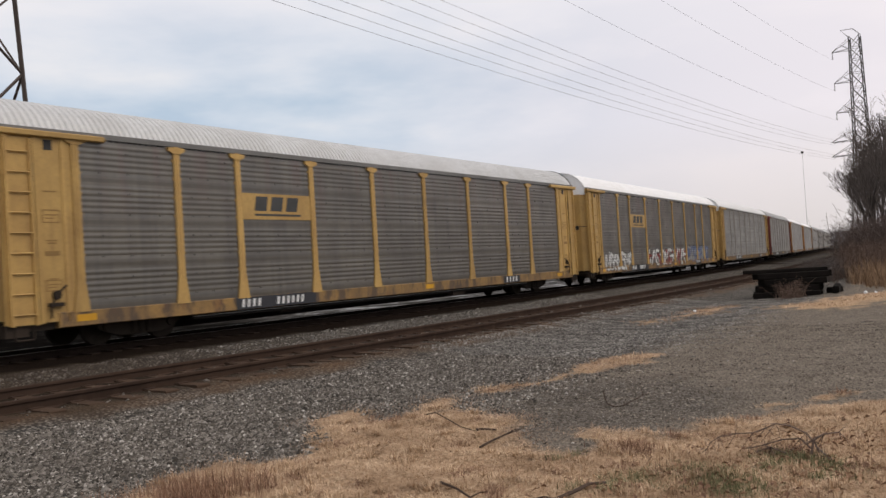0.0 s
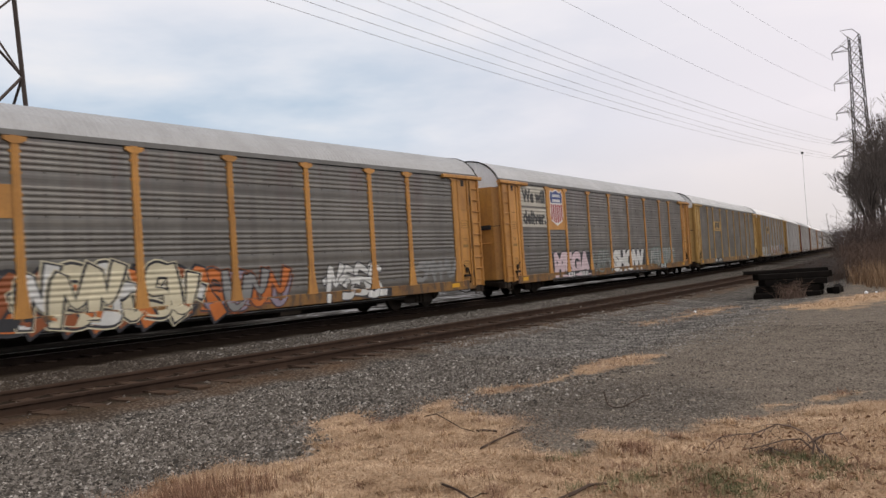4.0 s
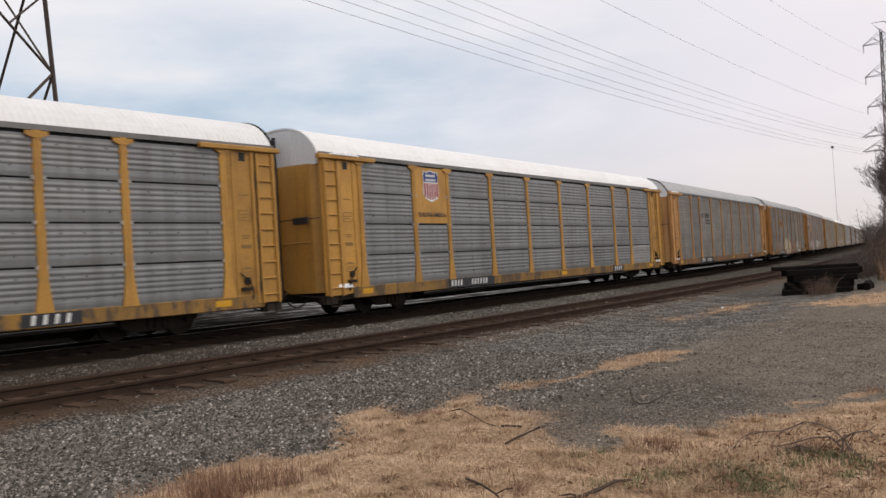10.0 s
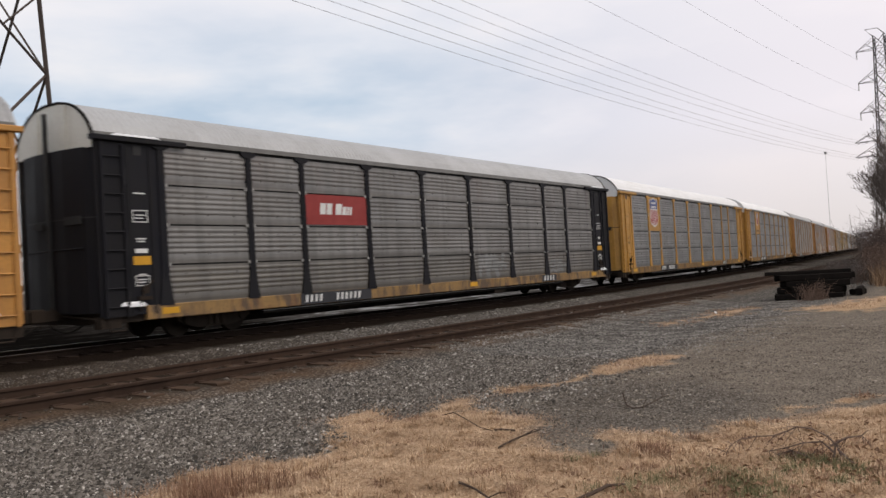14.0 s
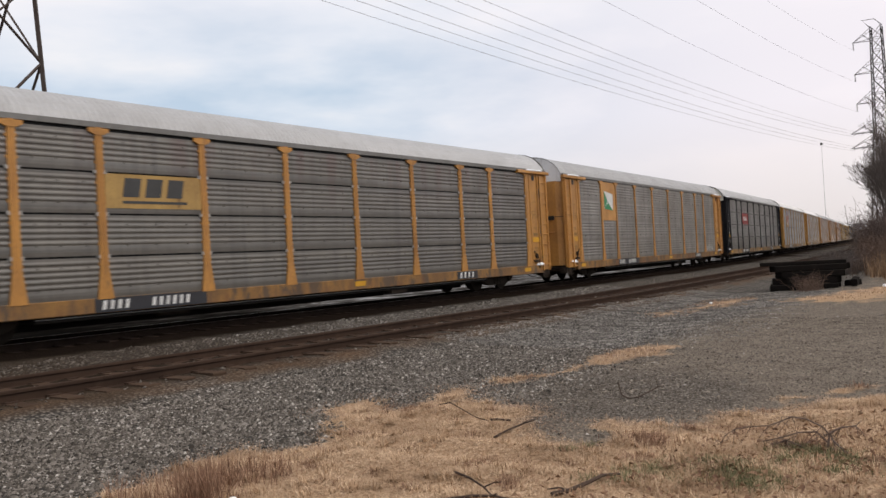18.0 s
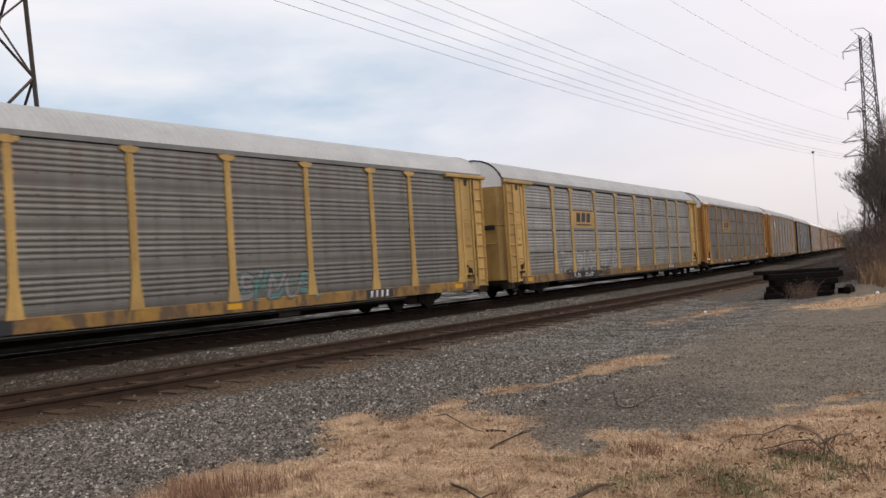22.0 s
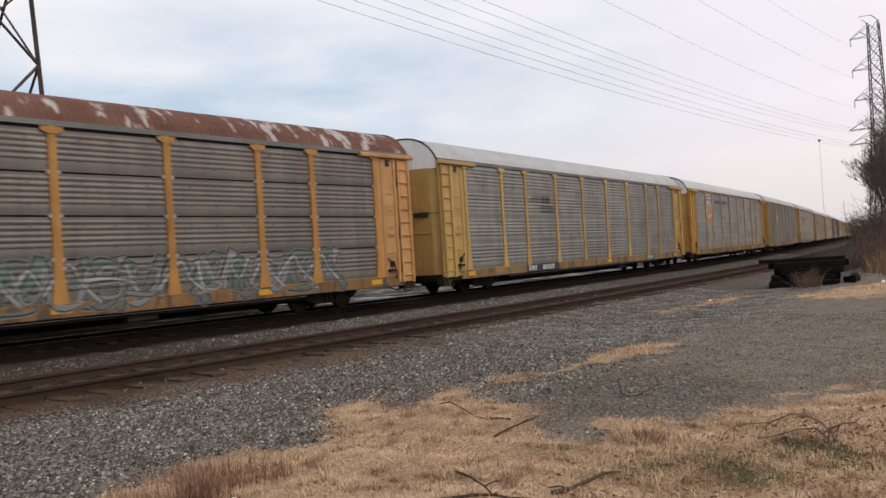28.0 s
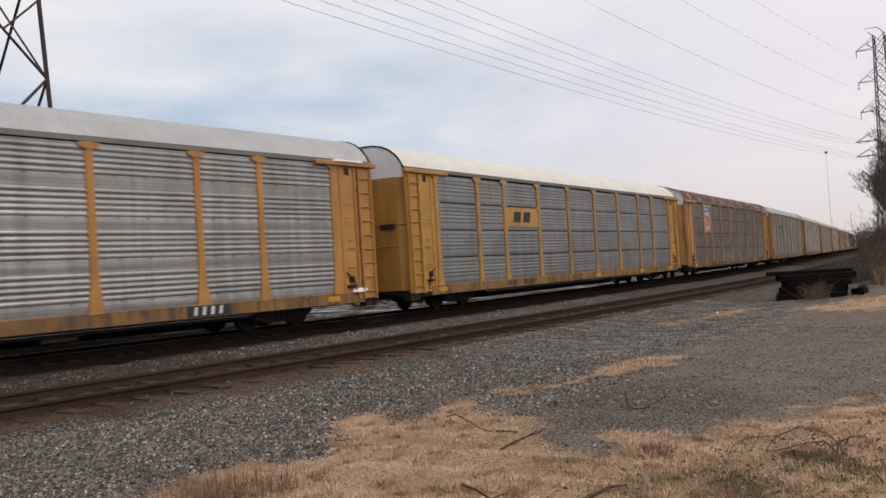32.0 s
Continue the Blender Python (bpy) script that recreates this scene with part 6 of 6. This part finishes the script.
def fringe(x, y, rg):
    edge = np.maximum(np.exp(-((inside(x, y, LAWN) / 0.22) ** 2)) * (y > 2.2), 0.9 * np.clip(inside(x, y, PATCH) / 0.15 + 0.6, 0, 1))
    edge = np.maximum(edge, 0.8 * np.clip(inside(x, y, STRIP) / 0.4 + 0.7, 0, 1))
    return rg.uniform(0, 1, len(x)) < edge * np.clip(0.30 + 0.45 * wave(x, y, 3.0, 91), 0.02, 0.7)


SPARSE = straw_material("sparse_pinkish_grass", (0.19, 0.12, 0.085), (0.34, 0.235, 0.17), (0.50, 0.37, 0.27))
blades("sparse_grass", "sparse pinkish dead grass creeping over the gravel", SPARSE, scatter(130000, 3.4, 13.0, 2.2, 7.3, 93, fringe), 0.05, 0.0042, 1.5, 94)
blades("sparse_grass", "thin dead grass in the far gravel", SPARSE, scatter(26000, 17.5, 26.5, 5.0, 9.6, 95, fringe), 0.08, 0.011, 1.2, 96)


def clumped(spots, per, rad, seed):
    """Places round the middles of small clumps."""
    rg = np.random.RandomState(seed)
    c = np.repeat(np.asarray(spots, float)[:, :2], per, 0)
    k = np.repeat(rg.uniform(0.5, 1.3, len(spots)), per) * rad
    p = c + rg.normal(0, 1, c.shape) * k[:, None]
    return np.stack([p[:, 0], p[:, 1], height(p[:, 0], p[:, 1]) - 0.004], 1)


GREENS = [(6.16, 1.95), (6.30, 1.83), (6.20, 1.66), (6.18, 1.51), (5.57, 2.34), (5.51, 2.12), (5.73, 2.04), (5.37, 2.61), (5.56, 1.84), (3.9, 3.7), (6.0, 3.35), (5.75, 3.4)]
rg = np.random.RandomState(60)
more = [(x + rg.normal(0, 0.16), y + rg.normal(0, 0.10)) for x, y in GREENS[:9] for _ in range(7)] + GREENS[9:]
blades("green_grass", "sparse dull green grass among dead leaves", GREENGRASS, clumped(more, 75, 0.07, 55), 0.075, 0.003, 0.9, 56)
tufts = scatter(420, 2.4, 9.5, 0.7, 6.6, 64, lawn(0.06))
blades("grass_tufts", "matted tufts of dead grass", STRAW, clumped(tufts, 70, 0.045, 65), 0.10, 0.003, 0.9, 66)
browns = scatter(260, 2.4, 9.5, 0.7, 6.6, 67, lawn(0.0))
blades("brown_tufts", "reddish brown dead grass tufts in the lawn", REDWEED, clumped(np.concatenate([browns, [[5.74, 2.8, 0], [5.70, 2.86, 0], [5.78, 2.74, 0], [5.45, 3.22, 0]]]), 46, 0.05, 68), 0.075, 0.003, 1.0, 69)
weedy = [(3.44 + 0.31 * a + b, 4.74 - 0.55 * a + b) for a, b in ((rg.normal(0, 0.22), rg.normal(0, 0.08)) for _ in range(17))] + [(3.2, 5.15), (3.22, 5.05), (3.12, 5.3)]
weedy = [p for p in weedy if math.hypot(p[0] - 3.42, p[1] - 4.50) > 0.24]
blades("dead_weeds", "tall reddish brown dead weeds at the gravel's edge", REDWEED, clumped(weedy, 48, 0.085, 57), 0.30, 0.0026, 0.42, 58)


STEMS = [(6.10, 3.05), (5.85, 2.70), (6.12, 2.64), (5.92, 2.31), (6.39, 2.31), (6.12, 2.05), (5.95, 1.85), (5.89, 1.61), (6.44, 1.49), (6.76, 1.39), (7.68, 1.53), (5.57, 1.99), (5.39, 2.38), (5.63, 3.00)]
more = [(x + rg.normal(0, 0.14), y + rg.normal(0, 0.12)) for x, y in STEMS for _ in range(5)]
blades("grass_stems", "upright pale stalks of dead grass", STRAW, clumped(more, 20, 0.06, 75), 0.11, 0.0024, 0.7, 76)
RUDDY = [(3.93, 5.50), (4.06, 5.40), (4.15, 5.26), (4.15, 5.00), (3.88, 5.05), (3.74, 5.18), (3.95, 4.89), (3.74, 5.52)]
more = [(x + rg.normal(0, 0.07), y + rg.normal(0, 0.07)) for x, y in RUDDY for _ in range(5)]
blades("ruddy_weeds", "reddish brown dead weeds along the gravel", REDWEED, clumped([p for p in more if math.hypot(p[0] - 3.42, p[1] - 4.50) > 0.2], 20, 0.09, 77), 0.21, 0.0024, 0.45, 78)
MATTED = [(6.27, 2.98), (6.33, 3.11), (6.23, 2.87), (6.44, 3.01), (6.64, 1.85), (6.53, 1.98), (6.63, 1.73)]
blades("matted_weeds", "brown matted weeds round the fallen branch", REDWEED, clumped(MATTED, 150, 0.09, 79), 0.09, 0.003, 0.8, 80)


def leaves(n, seed):
    """Curled dead leaves lying on the grass."""
    rg = np.random.RandomState(seed)
    p = scatter(n, 3.2, 8.2, 0.6, 3.4, seed, lambda x, y, r: (grassy(x, y) > 0) & (ellipse(x, y, 5.6, 1.7, 2.8, 1.1, -0.3) > r.uniform(-0.2, 0.7, len(x))))
    k = len(p)
    a, s = rg.uniform(0, 6.283, k), rg.uniform(0.012, 0.03, k)
    e, w = np.stack([np.cos(a), np.sin(a), rg.normal(0, 0.35, k)], 1) * s[:, None], np.stack([-np.sin(a), np.cos(a), rg.normal(0, 0.5, k)], 1) * s[:, None] * 0.55
    up = np.array([0, 0, 1.0]) * s[:, None] * 0.5
    p = p + np.array([0, 0, 0.035])
    v = np.stack([p - e, p + w + up, p + e, p - w + up * 0.7], 1).reshape(-1, 3)
    b = (np.arange(k) * 4)[:, None]
    f = np.concatenate([b + np.array([[0, 1, 2]]), b + np.array([[0, 2, 3]])], 0)
    tagged(put("dead_leaves", mesh_of("dead_leaves", v.tolist(), f.tolist()), LITTERLEAF), "curled brown dead leaves on the grass", "leaves", "", "stuff")


leaves(2600, 63)


BLEACHED = weathered("bleached_wood", (0.20, 0.145, 0.118), (0.09, 0.063, 0.05), 0.6, 0.95, bump=0.4, spec=0.1)


def twig_way(label, way, r, twigs=()):
    """A thin dead stick along a given way, with side twigs."""
    body = None
    pts = [Vector((x, y, float(height(np.array([x]), np.array([y]))[0]) + r + z)) for x, y, z in way]
    body = part("dead_stick", Shape().chain(pts, [r * (1 - 0.55 * i / len(pts)) for i in range(len(pts))], 6), DARKSTICK, None)
    for i, dx, dy, dz in twigs:
        d = Vector((dx, dy, dz))
        part("twig", Shape().chain([pts[i], pts[i] + d * 0.55 + Vector((0.01, 0, 0.01)), pts[i] + d], [r * 0.55, r * 0.45, r * 0.25], 5), DARKSTICK, body)
    tagged(body, label, "stick", "dead sticks on the ground")


DARKSTICK = weathered("dark_dead_wood", (0.085, 0.060, 0.047), (0.045, 0.032, 0.026), 0.6, 0.95, bump=0.4, spec=0.08)
twig_way("hooked dark twig lying on the gravel lot", [(8.12, 4.14, 0.13), (8.11, 4.12, 0.07), (8.09, 4.09, 0.02), (8.07, 4.01, 0.0), (8.11, 3.92, 0.0), (8.22, 3.85, 0.02), (8.32, 3.79, 0.05), (8.38, 3.75, 0.06)], 0.008, ((3, -0.10, 0.05, 0.02), (4, 0.03, -0.03, 0.08), (6, -0.02, 0.03, 0.10)))
twig_way("short dead stick lying on the grass", [(5.95, 4.22, 0.0), (6.1, 4.19, 0.01), (6.25, 4.13, 0.02), (6.42, 4.10, 0.03)], 0.010, ((2, 0.08, -0.05, 0.03),))
twig_way("thin bent twig lying over the grass", [(7.15, 5.78, 0.0), (7.0, 5.5, 0.05), (6.75, 5.15, 0.06), (6.5, 4.82, 0.03), (6.38, 4.58, 0.0)], 0.006)
twig_way("short dark stick end in the grass", [(6.38, 4.55, 0.0), (6.37, 4.48, 0.01), (6.42, 4.36, 0.0)], 0.014)
twig_way("broken dead branch lying on the grass", [(4.62, 2.86, 0.0), (4.74, 2.80, 0.01), (4.90, 2.76, 0.02), (5.08, 2.74, 0.02), (5.24, 2.70, 0.01)], 0.016, ((1, -0.10, 0.10, 0.02),))
twig_way("thin dead twig lying on the grass", [(4.72, 3.70, 0.02), (4.60, 3.48, 0.05), (4.48, 3.28, 0.03), (4.36, 3.12, 0.01)], 0.009, ((2, 0.03, -0.12, 0.04),))
twig_way("long crooked dead stick lying on the grass", [(4.10, 3.50, 0.0), (4.20, 3.34, 0.01), (4.28, 3.22, 0.02), (4.32, 3.10, 0.03), (4.38, 3.02, 0.01), (4.45, 2.90, 0.0)], 0.012, ((3, -0.06, -0.08, 0.02),))


def fallen_branch():
    """The bleached, forked branch that arches over the grass."""
    t = thing("fallen_branch", "bleached grey fallen branch arching over dead grass", "branch", "", pose(6.50, 1.66, -0.06))
    rg = random.Random(15)

    def arm(name, way, r, twigs):
        n = len(way)
        stem = part(name, Shape().chain(way, [r * (1 - 0.7 * i / n) for i in range(n)], 6), BLEACHED, t)
        for _ in range(twigs):
            p = Vector(way[rg.randrange(1, n)])
            d = Vector((rg.uniform(-0.09, 0.09), rg.uniform(-0.09, 0.13), rg.uniform(-0.14, 0.07)))
            part("twig", Shape().chain([p, p + d * 0.6, p + d * 1.1 + Vector((0.01, 0.01, -0.02))], [r * 0.35, r * 0.25, r * 0.12], 5), BLEACHED, stem)

    # along (-0.24, 0.97): to the left as the camera sees it
    u = Vector((-0.24, 0.97, 0))

    def at(a, z, back=0.0):
        p = u * a + Vector((0.97, 0.24, 0)) * back
        return (p.x, p.y, z)

    arm("main_stem", [at(-0.02, 0.03), at(0.0, 0.10), at(0.06, 0.17), at(0.16, 0.22), at(0.26, 0.235), at(0.33, 0.20), at(0.42, 0.165), at(0.54, 0.155), at(0.66, 0.13), at(0.72, 0.09), at(0.76, 0.03)], 0.0072, 34)
    arm("lower_stem", [at(0.02, 0.05), at(0.10, 0.13), at(0.22, 0.12), at(0.34, 0.08), at(0.46, 0.05)], 0.007, 18)
    arm("stub", [at(0.03, 0.02), at(0.01, 0.12), at(-0.06, 0.165), at(-0.16, 0.18)], 0.010, 12)
    arm("stub", [at(0.0, 0.08), at(-0.08, 0.02, -0.1), at(-0.20, -0.02, -0.16)], 0.008, 6)
    arm("brush_end", [at(0.20, 0.02), at(0.30, 0.06), at(0.40, 0.03)], 0.006, 40)


fallen_branch()
# scraps of litter
for x, y, s in ((3.47, 4.55, 0.045), (27.9, 5.4, 0.07), (28.3, 5.2, 0.05), (22.5, 8.6, 0.05)):
    z = float(height(np.array([x]), np.array([y]))[0])
    sh = Shape().quad_strip([[(s * r * math.cos(k * 0.9), s * r * math.sin(k * 0.9) * 0.8, s * h) for k in range(7)] for r, h in ((0.8, 0), (1.0, 0.5), (0.7, 1.0), (0.3, 1.15))])
    tagged(part("litter_scrap", sh, SNOW, None, at=pose(x, y, z)), "crumpled white scrap of litter on the ground", "litter", "litter scraps")

# ---------------------------------------------------------------- what moves


def car_pose(n, t):
    c = centre(n, t)
    ax, ay, _ = line(c - 10, FAR_Y)
    bx, by, _ = line(c + 10, FAR_Y)
    return pose((ax + bx) / 2, (ay + by) / 2, RAIL, 0, 0, math.degrees(math.atan2(by - ay, bx - ax)))


def motions():
    for n, car in CARS:
        walk(car, [(t, car_pose(n, t)) for t in np.arange(0, 32.01, 0.5)])
    for n, wheel, x in ROLLING:
        seen = [i / FPS for i in range(32 * FPS + 1) if 4 < centre(n, i / FPS) < 34]
        if seen:
            rows = [(t, pose(x, 0, 0.425, 0, math.degrees((centre(n, t) % 1000) / 0.425), 0)) for t in seen]
            first, last = rows[0][1], rows[-1][1]
            rows = ([(0.0, first)] if seen[0] > 0.01 else []) + rows + ([(32.0, last)] if seen[-1] < 31.99 else [])
            walk(wheel, rows)


motions()
